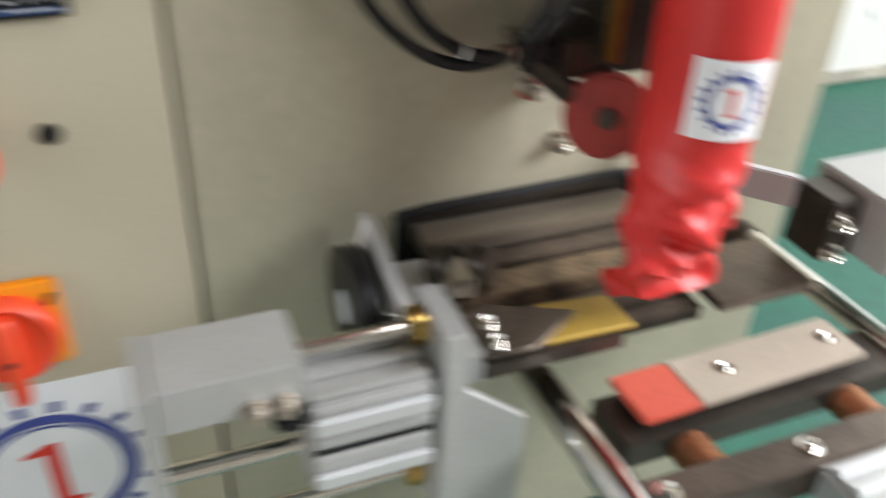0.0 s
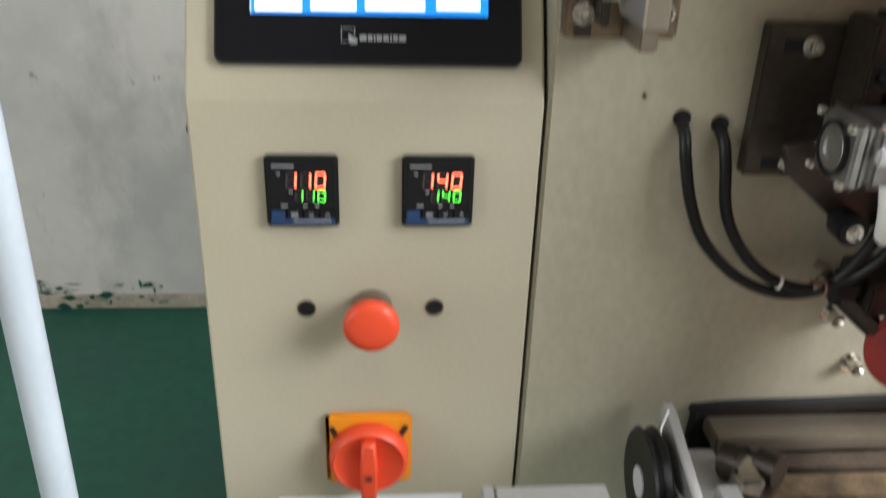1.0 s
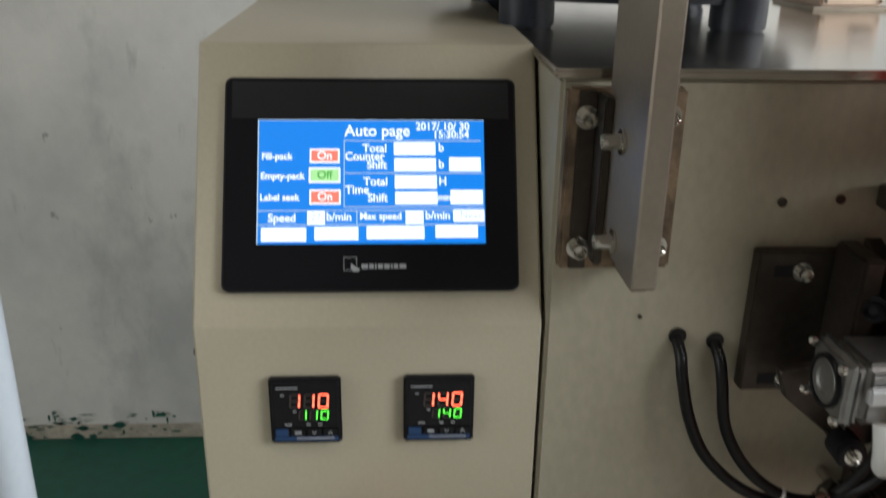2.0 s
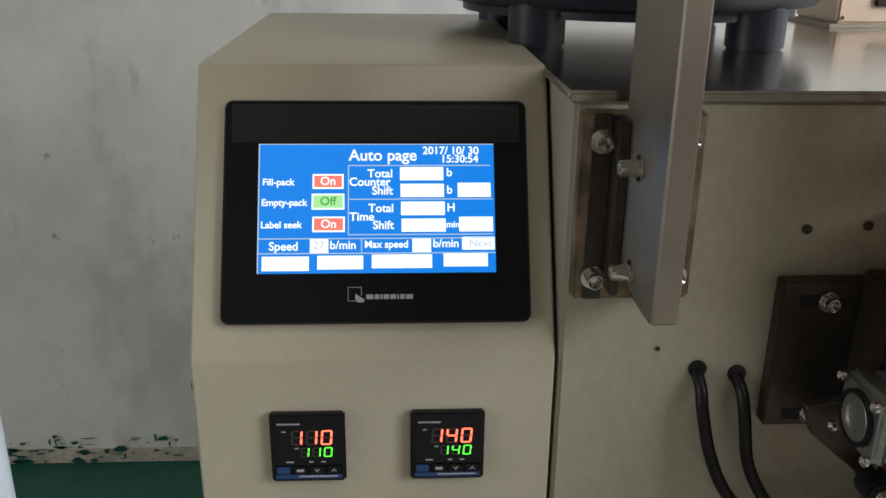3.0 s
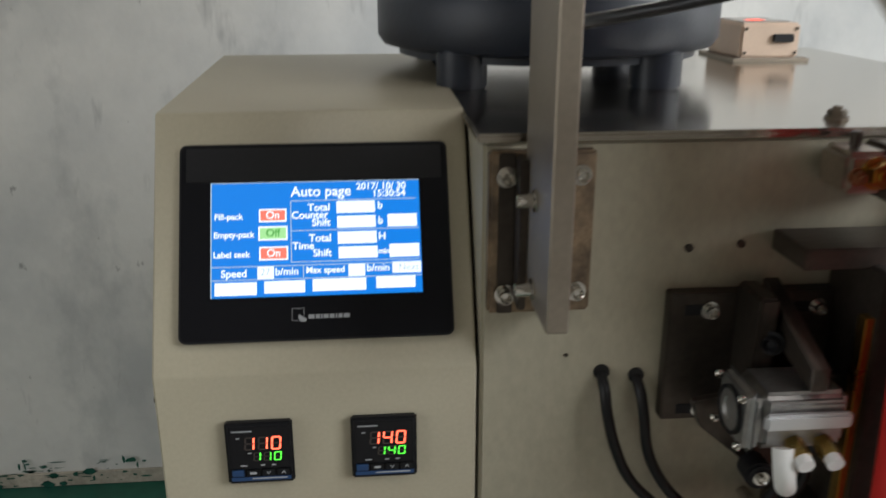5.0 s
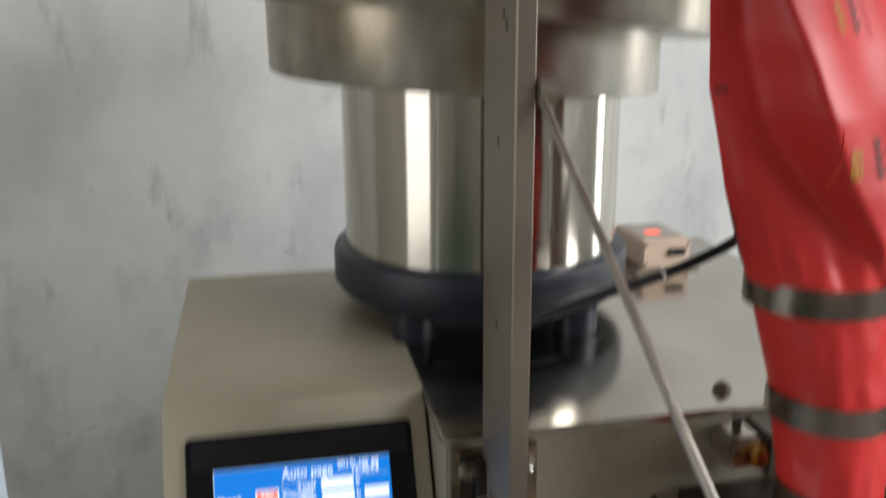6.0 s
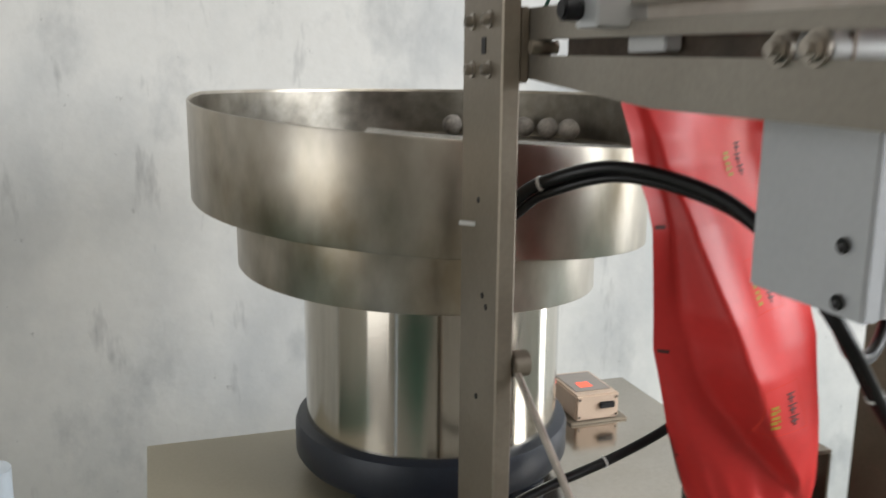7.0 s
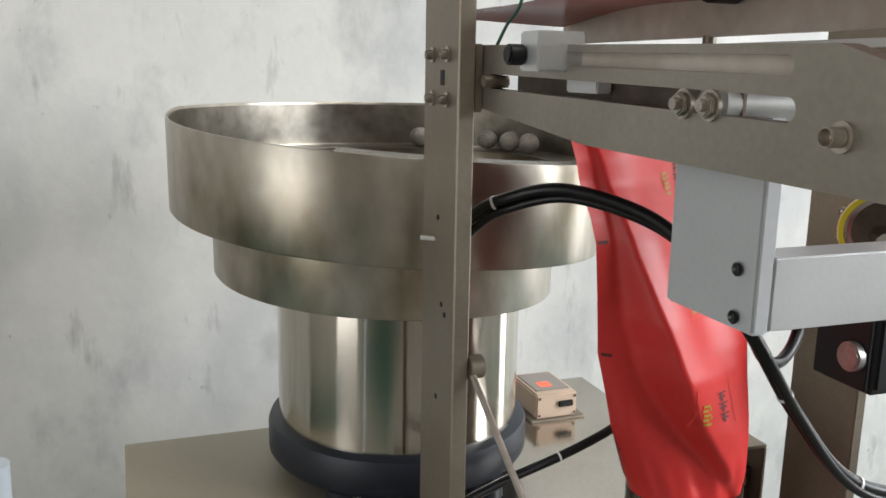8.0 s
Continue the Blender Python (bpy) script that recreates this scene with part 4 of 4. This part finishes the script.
ROWS_ = [(1.400, 0.130, 0.310, -0.050, 0.004, 90), (1.30, 0.147, 0.318, -0.052, 0.004, 90), (1.25, 0.156, 0.322, -0.070, 0.010, 90), (1.15, 0.168, 0.325, -0.080, 0.028, 90),
         (1.08, 0.186, 0.327, -0.084, 0.038, 95), (1.00, 0.220, 0.328, -0.084, 0.046, 110), (0.93, 0.238, 0.326, -0.094, 0.043, 140),
         (0.87, 0.244, 0.322, -0.106, 0.041, 165), (0.83, 0.244, 0.317, -0.117, 0.038, 178), (0.70, 0.250, 0.317, -0.119, 0.037, 179), (0.56, 0.253, 0.316, -0.122, 0.036, 179),
         (0.525, 0.247, 0.315, -0.124, 0.033, 179), (0.50, 0.243, 0.316, -0.126, 0.024, 179), (0.435, 0.236, 0.312, -0.130, 0.009, 179)]


def ripple(s, z):
    k = max(0.0, min(1.0, (z - 0.99) / 0.1)) * max(0.0, min(1.0, (1.40 - z) / 0.08))
    return k * (0.007 * math.sin(3.0 * s + 9 * (1.2 - z) + 0.6) + 0.0012 * math.sin(7.5 * s - 20 * (1.2 - z)) + 0.030 * s * max(0.0, min(1.0, (z - 1.15) / 0.12)))


# diagonal fold: height, where its side begins and ends across the web, its depth
FOLD = [(1.36, -0.85, -0.80, 0.0), (1.245, -0.80, -0.62, 0.015), (1.182, -0.77, -0.42, 0.035), (1.133, -0.60, -0.22, 0.039), (1.094, -0.30, -0.06, 0.028), (1.041, 0.05, 0.18, 0.013), (1.0, 0.25, 0.35, 0.0)]


def fold(s, z):
    """How far the diagonal fold stands out of the web."""
    for (z1, a1, b1, h1), (z0, a0, b0, h0) in zip(FOLD, FOLD[1:]):
        if z1 >= z >= z0:
            t = (z1 - z) / (z1 - z0)
            a, b, h = a1 + (a0 - a1) * t, b1 + (b0 - b1) * t, h1 + (h0 - h1) * t
            if s < b:
                k = max(0.0, min(1.0, (s - a) / (b - a)))
                return h * k * k * (3 - 2 * k)
            return h * (1 - 0.85 * (s - b) / (1 - b))
    return 0.0


def film_row(z):
    for a, b in zip(ROWS_, ROWS_[1:]):
        if a[0] >= z >= b[0]:
            t = (a[0] - z) / (a[0] - b[0])
            return [p + (q - p) * t for p, q in zip(a, b)]


bm = bmesh.new()
grid = []
NZ, NU = 240, 72
for i in range(NZ + 1):
    z = 1.399 + (0.436 - 1.399) * i / NZ
    _, l, r, cy, b, th = film_row(z)
    row = []
    for j in range(NU + 1):
        s = 2 * j / NU - 1
        if z > 1.06:
            k = min(1.0, (z - 1.06) / 0.1)
            flat_x = (l + r) / 2 + s * (r - l) / 2
            a = radians(th) * s
            x = flat_x * k + ((l + r) / 2 + (r - l) / 2 * math.sin(a)) * (1 - k)
            y = cy - b * math.cos(a)
        else:
            a = radians(th) * s
            x, y = (l + r) / 2 + (r - l) / 2 * math.sin(a), cy - b * math.cos(a)
        y -= fold(s, z)
        y += ripple(s, z)
        y += 0.0035 * noise.noise(Vector((x * 14, z * 7, 3))) * (1 if z > 0.85 else 0.4)
        if 0.80 < z < 1.06:
            pinch = max(0.0, 1 - abs(z - 1.025) / 0.035) + 0.55 * max(0.0, 1 - abs(z - 0.955) / 0.04) + 0.55 * max(0.0, 1 - abs(z - 0.872) / 0.035)
            y += 0.007 * pinch * noise.noise(Vector((s * 6.5, z * 9, 4)))
            y += 0.002 * min(1, (z - 0.80) / 0.03, max(0, (1.04 - z) / 0.03)) * noise.noise(Vector((s * 9, z * 42, 8)))
        if z < 0.545:
            k = min(1, (0.545 - z) / 0.03)
            y += 0.018 * k * noise.noise(Vector((x * 20, z * 38, 9)))
            y -= 0.022 * k * (0.35 - abs(noise.noise(Vector((x * 34 + z * 30, z * 46, 2)))))
            x += 0.005 * k * noise.noise(Vector((z * 60, s * 3, 5)))
        row.append(bm.verts.new((x, y, z)))
    grid.append(row)
for i in range(NZ):
    for j in range(NU):
        bm.faces.new((grid[i][j], grid[i][j + 1], grid[i + 1][j + 1], grid[i + 1][j]))
SHEET = [[v.co.copy() for v in row] for row in grid]
part("hanging_web", bm, FILM, film, smooth=80)
# dark sheet added behind the open part of the web, to dim its reflection
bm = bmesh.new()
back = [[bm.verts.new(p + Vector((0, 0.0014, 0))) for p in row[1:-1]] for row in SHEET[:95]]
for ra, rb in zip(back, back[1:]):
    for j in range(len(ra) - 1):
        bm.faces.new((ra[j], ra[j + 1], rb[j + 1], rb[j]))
part("dark_backing", bm, FILMIN, film, "dark red sheet added behind the web to dim its reflection", smooth=80)
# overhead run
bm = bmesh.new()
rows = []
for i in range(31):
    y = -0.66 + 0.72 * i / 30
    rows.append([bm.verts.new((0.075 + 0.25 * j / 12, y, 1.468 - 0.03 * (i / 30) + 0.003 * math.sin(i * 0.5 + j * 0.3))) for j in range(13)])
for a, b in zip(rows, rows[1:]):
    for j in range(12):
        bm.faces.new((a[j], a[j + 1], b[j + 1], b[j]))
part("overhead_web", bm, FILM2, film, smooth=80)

# stamps on the web, hoops round the tube, sticker
def web_point(s, z, out=0.0008):
    """Point just in front of the hanging web, by its share of the width and its height."""
    u, v = (s + 1) / 2 * NU, (1.399 - z) / 0.963 * NZ
    j, i = min(NU - 1, int(u)), min(NZ - 1, int(v))
    a = SHEET[i][j].lerp(SHEET[i][j + 1], u - j)
    b = SHEET[i + 1][j].lerp(SHEET[i + 1][j + 1], u - j)
    return a.lerp(b, v - i) - Vector((0, out, 0))


def web_patch(bars, parent, mat_, name, label=""):
    bm = bmesh.new()
    for s0, s1, z0, z1 in bars:
        nu, nv = max(1, round((s1 - s0) / 0.028)), max(1, round((z1 - z0) / 0.004))
        pts = [[bm.verts.new(web_point(s0 + (s1 - s0) * p / nu, z0 + (z1 - z0) * q / nv, 0.0007)) for p in range(nu + 1)] for q in range(nv + 1)]
        for q in range(nv):
            for p in range(nu):
                bm.faces.new((pts[q][p], pts[q][p + 1], pts[q + 1][p + 1], pts[q + 1][p]))
    part(name, bm, mat_, parent, label, smooth=0)


for z0, shift in ((1.285, -0.06), (1.187, -0.16), (1.092, -0.25)):
    gold, ink, rim = [], [], []
    for k in range(5):
        z = z0 + 0.0042 * k
        gold += [(0.17, 0.24, z, z + 0.0028), (0.255, 0.28, z + 0.001, z + 0.0036)] if k % 2 else [(0.18, 0.27, z, z + 0.0024)]
    for k in range(3):
        z = z0 + 0.002 + 0.0095 * k
        ink += [(0.40, 0.50, z, z + 0.0016), (0.43, 0.46, z - 0.003, z + 0.005), (0.39, 0.52, z + 0.004, z + 0.0052)]
    za, zb = z0 - 0.006, z0 + 0.034
    rim = [(0.10, 0.115, za, zb), (0.60, 0.612, za, zb), (0.10, 0.61, za, za + 0.0008), (0.10, 0.61, zb, zb + 0.0008)]
    gold, ink, rim = ([(p + shift, q + shift, u, v) for p, q, u, v in bars] for bars in (gold, ink, rim))
    web_patch(gold, film, GOLD, "gold_stamp", "unreadable gold print")
    web_patch(ink, film, INK, "dark_stamp", "unreadable dark print")
    if z0 < 1.2:
        web_patch(rim, film, REDINK, "stamp_frame", "thin printed frame")
for zm in (1.250, 1.148, 1.054):
    web_patch([(-0.97, -0.86, zm, zm + 0.003)], film, INK, "register_mark", "black register mark")

hoops = thing("forming_hoops", "bright steel hoops round the film tube", "forming tube", (0.28, -0.1, 0.9))
for z in (1.0, 0.912, 0.840):
    _, l, r, cy, b, th = film_row(z)
    bm = bmesh.new()
    rr = []
    for k in range(49):
        a = radians(-118 + 236 * k / 48)
        p = Vector(((l + r) / 2 + ((r - l) / 2 + 0.003) * math.sin(a), cy - (b + 0.0035) * math.cos(a), 0))
        rr.append([bm.verts.new((p.x, p.y, z + q)) for q in (-0.011, 0.011)])
    for u, v in zip(rr, rr[1:]):
        bm.faces.new((u[0], v[0], v[1], u[1]))
    bmesh.ops.solidify(bm, geom=bm.faces[:], thickness=0.001)
    part("hoop", bm, STEEL, hoops)
part("upright", rod((0.335, -0.03, 0.79), (0.335, -0.03, 1.02), 0.004), CHROME, hoops)
part("mount", box(0.212, 0.345, -0.055, -0.0065, 0.775, 0.79, 0.001), DARK, hoops)


def round_tube(p):
    """Wraps flat (u, v) places about the film tube."""
    a = radians(-108) + p.x / 0.0360
    return Vector((0.2843 + (0.0335 + p.z) * math.cos(a), -0.1215 + (0.0388 + p.z) * math.sin(a), 0.574 + p.y))


gear_sheet("film_sticker", "white sticker with blue gear and red one on the film", Matrix.Identity(4), 0.047, 0.046, 0.0168, round_tube)

# ---- aluminium bracket, bar and cables beside the film ----
alu = thing("aluminium_bracket", "grey aluminium end plate with a long cross bar", "bracket", (0.1, -0.36, 1.27))
part("end_plate", box(0.080, 0.0905, -0.387, -0.312, 1.264, 1.372, 0.0015), GREYALU, alu)
part("cross_bar", box(0.0907, 0.44, -0.3865, -0.364, 1.2655, 1.3035, 0.0008), ALU, alu, "bright aluminium bar")
for z in (1.296, 1.271):
    part("bolt", cap_screw((0.0802, -0.374, z), (-1, 0, 0), 0.0036, 0.0022, False), SOCKET, alu)
main = [(0.046, -0.012, 1.225), (0.047, -0.040, 1.250), (0.056, -0.060, 1.270), (0.073, -0.076, 1.286), (0.111, -0.119, 1.301), (0.148, -0.19, 1.288), (0.166, -0.24, 1.255), (0.179, -0.27, 1.222),
        (0.219, -0.27, 1.165), (0.267, -0.27, 1.110), (0.318, -0.27, 1.084), (0.40, -0.26, 1.07)]
cable("cable_bundle", "black cable bundle arching from the post to the arm", main, 0.0052, ties=(0.27, 0.72, 0.87))
cable("cable_bundle", "thinner black cable tied along the bundle", [(x + 0.004, y - 0.004, z - 0.007) for x, y, z in main], 0.0036)
cable("motor_lead", "black cable sagging from the bundle to the motor", [(0.182, -0.268, 1.218), (0.20, -0.262, 1.198), (0.225, -0.25, 1.192), (0.25, -0.235, 1.205), (0.262, -0.225, 1.235)], 0.0044)
cable("earth_wire", "thin green wire above the slotted arm", [(0.052, -0.11, 1.405), (0.058, -0.12, 1.425), (0.064, -0.13, 1.44), (0.07, -0.13, 1.47)], 0.0013, mat=GREEN, cat="wire")

far = thing("far_post", "brown flat steel post on the far side", "post", (0.45, -0.06, 0.86))
part("bar", box(0.447, 0.459, -0.112, -0.022, 0.74, 1.56, 0.001), DULL, far)
for z in (1.262, 1.238):
    part("bolt", cap_screw((0.447, -0.07, z), (-1, 0, 0), 0.004, 0.004), CHROME, far)
motor = thing("film_motor", "black film drive motor with a grey knob", "motor", (0.39, -0.145, 1.15))
part("housing", box(0.398, 0.49, -0.172, -0.101, 1.112, 1.190, 0.007, seg=3), BLACK, motor)
part("knob", rod((0.3945, -0.154, 1.147), (0.384, -0.154, 1.147), 0.0135, n=28, bevel=0.002), CAST, motor, "grey knob")
part("cover", box(0.3942, 0.3978, -0.168, -0.105, 1.117, 1.185, 0.001), BLACK, motor)
gland = thing("yellow_gland", "yellow ring with red and silver connector", "connector", (0.30, -0.25, 1.283))
bm = lathe([(0.024, -0.003), (0.0275, -0.003), (0.0275, 0.003), (0.024, 0.003)], (0, 0), 36)
bmesh.ops.transform(bm, matrix=Matrix.Translation((0.30, -0.25, 1.283)) @ Matrix.Rotation(radians(-35), 4, "Z") @ Matrix.Rotation(radians(90), 4, "X"), verts=bm.verts)
part("ring", bm, YCABLE, gland)
part("disc", rod((0.306, -0.242, 1.283), (0.303, -0.249, 1.283), 0.021), OILY, gland)
part("connector", rod((0.296, -0.262, 1.276), (0.303, -0.248, 1.279), 0.008, n=12), CHROME, gland)
clip = thing("steel_bracket", "small open steel bracket on the machine top", "bracket", (0.42, 0.03, TOP))
part("side", box(0.392, 0.396, -0.004, 0.05, TOP, 0.985, 0.0008), DULL, clip)
part("side", box(0.437, 0.441, -0.004, 0.05, TOP, 0.985, 0.0008), DULL, clip)
part("top", box(0.3925, 0.4405, -0.004, 0.05, 0.985, 0.989, 0.0008), DULL, clip)
part("block", box(0.397, 0.436, 0.01, 0.045, TOP, 0.955, 0.002), DARK, clip)
part("bolt", hex_bolt((0.416, 0.010, 0.945), (0, -1, 0), 0.007, 0.006), CHROME, clip)

# ---- lower front: pull wheel, sealing slides and actuator ----
wheel = thing("pull_wheel", "red rubber pull wheel on a dark arm", "wheel", (0.262, -0.06, 0.527))
ax = Vector((-0.50, -0.84, 0.18)).normalized()
c = Vector((0.268, -0.052, 0.523))
part("tyre", rod(c, c + ax * 0.016, 0.0285, n=64, bevel=0.003), DEEPRED, wheel, "red rubber tyre", smooth=50)
part("hub", rod(c + ax * 0.0155, c + ax * 0.021, 0.007, n=24, bevel=0.001), DARK, wheel)
part("arm", rod((0.208, -0.022, 0.566), (0.258, -0.050, 0.524), 0.0085, n=8), DARK, wheel)
part("arm", box(0.232, 0.275, -0.05, -0.0005, 0.548, 0.574, 0.002), DARK, wheel)
for x, z in ((0.236, 0.523), (0.263, 0.478)):
    solo("panel_bolt", cap_screw((x, 0, z), (0, -1, 0), 0.0055, 0.012), CHROME, "steel socket bolt in the machine front", "bolt", group="panel bolts")

slot = thing("front_slot", "black edged slot with worn brown slide plates", "slide", (0.24, -0.03, 0.41))
edge = glide([(0.142, -0.003, 0.36), (0.142, -0.003, 0.428), (0.149, -0.003, 0.4385), (0.24, -0.003, 0.4415), (0.325, -0.003, 0.4425), (0.334, -0.003, 0.432), (0.334, -0.003, 0.36)], 10)
part("edging", tube(edge, 0.0036, 10), BLACK, slot, "black rubber edging")
part("recess", box(0.145, 0.331, -0.0012, 0.0, 0.362, 0.438, 0), DARK, slot)
for y0, y1, z0, z1, mt in ((-0.034, -0.004, 0.416, 0.430, DULL), (-0.056, -0.036, 0.408, 0.418, OILY), (-0.086, -0.058, 0.402, 0.416, WORN), (-0.104, -0.088, 0.397, 0.406, OILY)):
    part("slide_plate", box(0.150, 0.328, y0, y1, z0, z1, 0.0015), mt, slot)
part("slide_plate", box(0.150, 0.328, -0.12, -0.0015, 0.385, 0.396, 0.001), OILY, slot)
part("roller_end", rod((0.148, -0.055, 0.428), (0.158, -0.066, 0.432), 0.014, n=28), DARK, slot)
part("roller_end", rod((0.172, -0.062, 0.43), (0.182, -0.075, 0.432), 0.013, n=28), DARK, slot)
part("clamp", box(0.146, 0.166, -0.09, -0.05, 0.418, 0.436, 0.003), CHROME, slot)

cutter = thing("yellow_guard_plate", "yellow plate beside a dark pointed blade", "guard plate", (0.2, -0.12, 0.41))
part("plate", prism([(0.192, -0.136), (0.258, -0.138), (0.256, -0.104), (0.205, -0.098)], "z", 0.4085, 0.4125, 0.0008), YELLOW, cutter)
part("blade", prism([(0.148, -0.142), (0.184, -0.143), (0.224, -0.118), (0.168, -0.093), (0.148, -0.10)], "z", 0.4135, 0.418, 0.0008), OILY, cutter, "dark pointed steel blade")
part("support", box(0.150, 0.25, -0.14, -0.10, 0.396, 0.4082, 0.001), DARK, cutter)
for x, y in ((0.162, -0.115), (0.16, -0.134)):
    part("bolt", cap_screw((x, y, 0.418), (0, 0, 1), 0.0045, 0.005), CHROME, cutter)

for x in (0.198, 0.458):
    g = thing("guide_rod", "polished steel guide rod of the sealing slide", "rod", (x, -0.1, 0.36), "guide rods")
    part("shaft", rod((x, 0.0, 0.365), (x + 0.006, -0.255, 0.365), 0.0125 if x < 0.3 else 0.0095, n=28), CHROME, g)
    part("bush", rod((x, -0.001, 0.36), (x, -0.022, 0.36), 0.015, n=28, bevel=0.001), DARK, g)

jaw = thing("sealing_jaw", "cream jaw plate with a red end", "sealing jaw", (0.33, -0.17, 0.37))
jt = Matrix.Translation((0.33, -0.166, 0.374)) @ Matrix.Rotation(radians(2), 4, "Z")
part("plate", box(-0.048, 0.092, -0.0215, 0.0215, 0, 0.006, 0.0012, m=jt), JAWC, jaw, "cream plate")
part("end_piece", box(-0.092, -0.0483, -0.0215, 0.0215, 0, 0.006, 0.0012, m=jt), SALMON, jaw, "faded red plastic end")
part("bolt", cap_screw((0.316, -0.166, 0.3798), (0, 0, 1), 0.004, 0.003), CHROME, jaw)
part("bolt", cap_screw((0.405, -0.163, 0.3798), (0, 0, 1), 0.004, 0.003), CHROME, jaw)
part("under_bar", box(0.225, 0.475, -0.195, -0.150, 0.345, 0.366, 0.001), DARK, jaw)
for x in (0.272, 0.402):
    part("spring_cup", rod((x, -0.196, 0.352), (x, -0.222, 0.352), 0.0135, n=28), COPPER, jaw, "rusty copper spring cup")
front = thing("cross_beam", "brown steel front beam of the slide", "beam", (0.33, -0.235, 0.35))
part("beam", box(0.195, 0.50, -0.250, -0.223, 0.342, 0.370, 0.0015, m=None), OILY, front)
for x in (0.225, 0.33, 0.46):
    part("bolt", cap_screw((x, -0.236, 0.370), (0, 0, 1), 0.005, 0.005), CHROME, front)
cyl = thing("front_air_cylinder", "ribbed aluminium air cylinder on the front beam", "air cylinder", (0.37, -0.28, 0.34))
part("body", box(0.325, 0.425, -0.315, -0.2505, 0.318, 0.372, 0.004), ACT, cyl)
for i in range(4):
    part("rib", box(0.327, 0.423, -0.309 + i * 0.015, -0.3025 + i * 0.015, 0.3721, 0.3765, 0.0005), ALU, cyl)

side = thing("side_clamp", "brown clamp block with aluminium carrier", "clamp", (0.46, -0.1, 0.43))
part("block", box(0.424, 0.452, -0.12, -0.08, 0.412, 0.462, 0.002), DARK, side)
part("carrier", box(0.4525, 0.525, -0.155, -0.07, 0.415, 0.468, 0.002), ACT, side, "aluminium carrier")
for z in (0.42, 0.445):
    part("bolt", cap_screw((0.434, -0.12, z), (0, -1, 0), 0.005, 0.007), CHROME, side)
part("tie_bar", box(-0.058, 0.058, -0.004, 0.004, -0.012, 0.012, 0.001, m=Matrix.Translation((0.368, -0.055, 0.464)) @ Matrix.Rotation(radians(-48), 4, "Z")), GREYALU, side)
part("shelf", box(0.33, 0.412, -0.135, -0.07, 0.40, 0.408, 0.001), OILY, side)

# pneumatic slide in front of the control cabinet
act = thing("pneumatic_slide", "aluminium pneumatic slide with guide rods and end plates", "actuator", (0.04, -0.165, 0.42))
part("head_block", box(-0.041, 0.029, -0.187, -0.142, 0.458, 0.485, 0.001), ACT, act)
part("left_plate", box(-0.049, -0.0415, -0.190, -0.140, 0.285, 0.4845, 0.0008), ACT, act)
part("end_plate", box(0.101, 0.1155, -0.188, -0.140, 0.345, 0.480, 0.001), ACT, act)
part("body", box(0.029, 0.096, -0.190, -0.146, 0.396, 0.456, 0.003), ACT, act)
for z in (0.405, 0.444):
    part("rib", box(0.030, 0.095, -0.1945, -0.1895, z - 0.0055, z + 0.0055, 0.0018), ALU, act, "bright rail of the slide body")
for z in (0.418, 0.431):
    part("rib", box(0.031, 0.094, -0.1915, -0.1895, z - 0.0022, z + 0.0022, 0.0006), ACT, act)
part("groove", box(0.031, 0.094, -0.1903, -0.1890, 0.4225, 0.4265, 0), BLACK, act, "dark sensor groove")
for y in (-0.183, -0.168, -0.153):
    part("rib", box(0.031, 0.094, y - 0.003, y + 0.003, 0.4562, 0.4595, 0.0008), ACT, act)
for z in (0.468, 0.358):
    part("guide_shaft", rod((-0.041, -0.158, z), (0.101, -0.158, z), 0.0045, n=20), CHROME, act)
    part("brass_nut", rod((0.092, -0.158, z), (0.1008, -0.158, z), 0.0115, n=24, bevel=0.001), BRASS, act, "brass nut")
part("piston_rod", rod((-0.0413, -0.170, 0.415), (0.029, -0.170, 0.415), 0.0055, n=20), CHROME, act)
for x in (0.004, 0.018):
    part("nut", hex_bolt((x, -0.187, 0.462), (0, -1, 0), 0.0055, 0.005), NICKEL, act)
part("flow_valve", box(0.012, 0.028, -0.194, -0.172, 0.446, 0.4575, 0.003), BLACK, act)
part("lower_tie", box(-0.0413, 0.101, -0.186, -0.146, 0.292, 0.300, 0.001), ACT, act)

gus = thing("slide_gusset", "grey folded gusset with a black pulley", "bracket", (0.12, -0.08, 0.41))
part("gusset", prism([(-0.022, 0.458), (-0.034, 0.458), (-0.125, 0.430), (-0.135, 0.36), (-0.022, 0.36)], "x", 0.106, 0.1135, 0.001), ACT, gus)
part("front_sheet", prism([(0.117, 0.427), (0.166, 0.386), (0.166, 0.25), (0.117, 0.25)], "y", -0.168, -0.161, 0.001), ACT, gus, "grey folded front sheet")
part("fold", prism([(-0.161, 0.427), (-0.139, 0.427), (-0.139, 0.25), (-0.161, 0.25)], "x", 0.1165, 0.1215, 0.0008), ACT, gus)
part("shelf", box(0.114, 0.150, -0.139, -0.03, 0.395, 0.418, 0.001), ACT, gus)
bm = lathe([(0.012, -0.007), (0.040, -0.007), (0.042, -0.005), (0.038, 0), (0.042, 0.005), (0.040, 0.007), (0.012, 0.007)], (0, 0), 48)
bmesh.ops.transform(bm, matrix=Matrix.Translation((0.092, -0.055, 0.408)) @ Matrix.Rotation(radians(90), 4, "Y"), verts=bm.verts)
part("pulley", bm, RUBBER, gus, "black rubber pulley")
part("axle", rod((0.084, -0.055, 0.408), (0.106, -0.055, 0.408), 0.012, n=20), GREYALU, gus)
part("wire", tube(glide([(0.107, -0.034, 0.459), (0.098, -0.05, 0.445), (0.102, -0.085, 0.425), (0.104, -0.11, 0.436), (0.11, -0.12, 0.434)], 8), 0.0009, 8), TIE, gus)
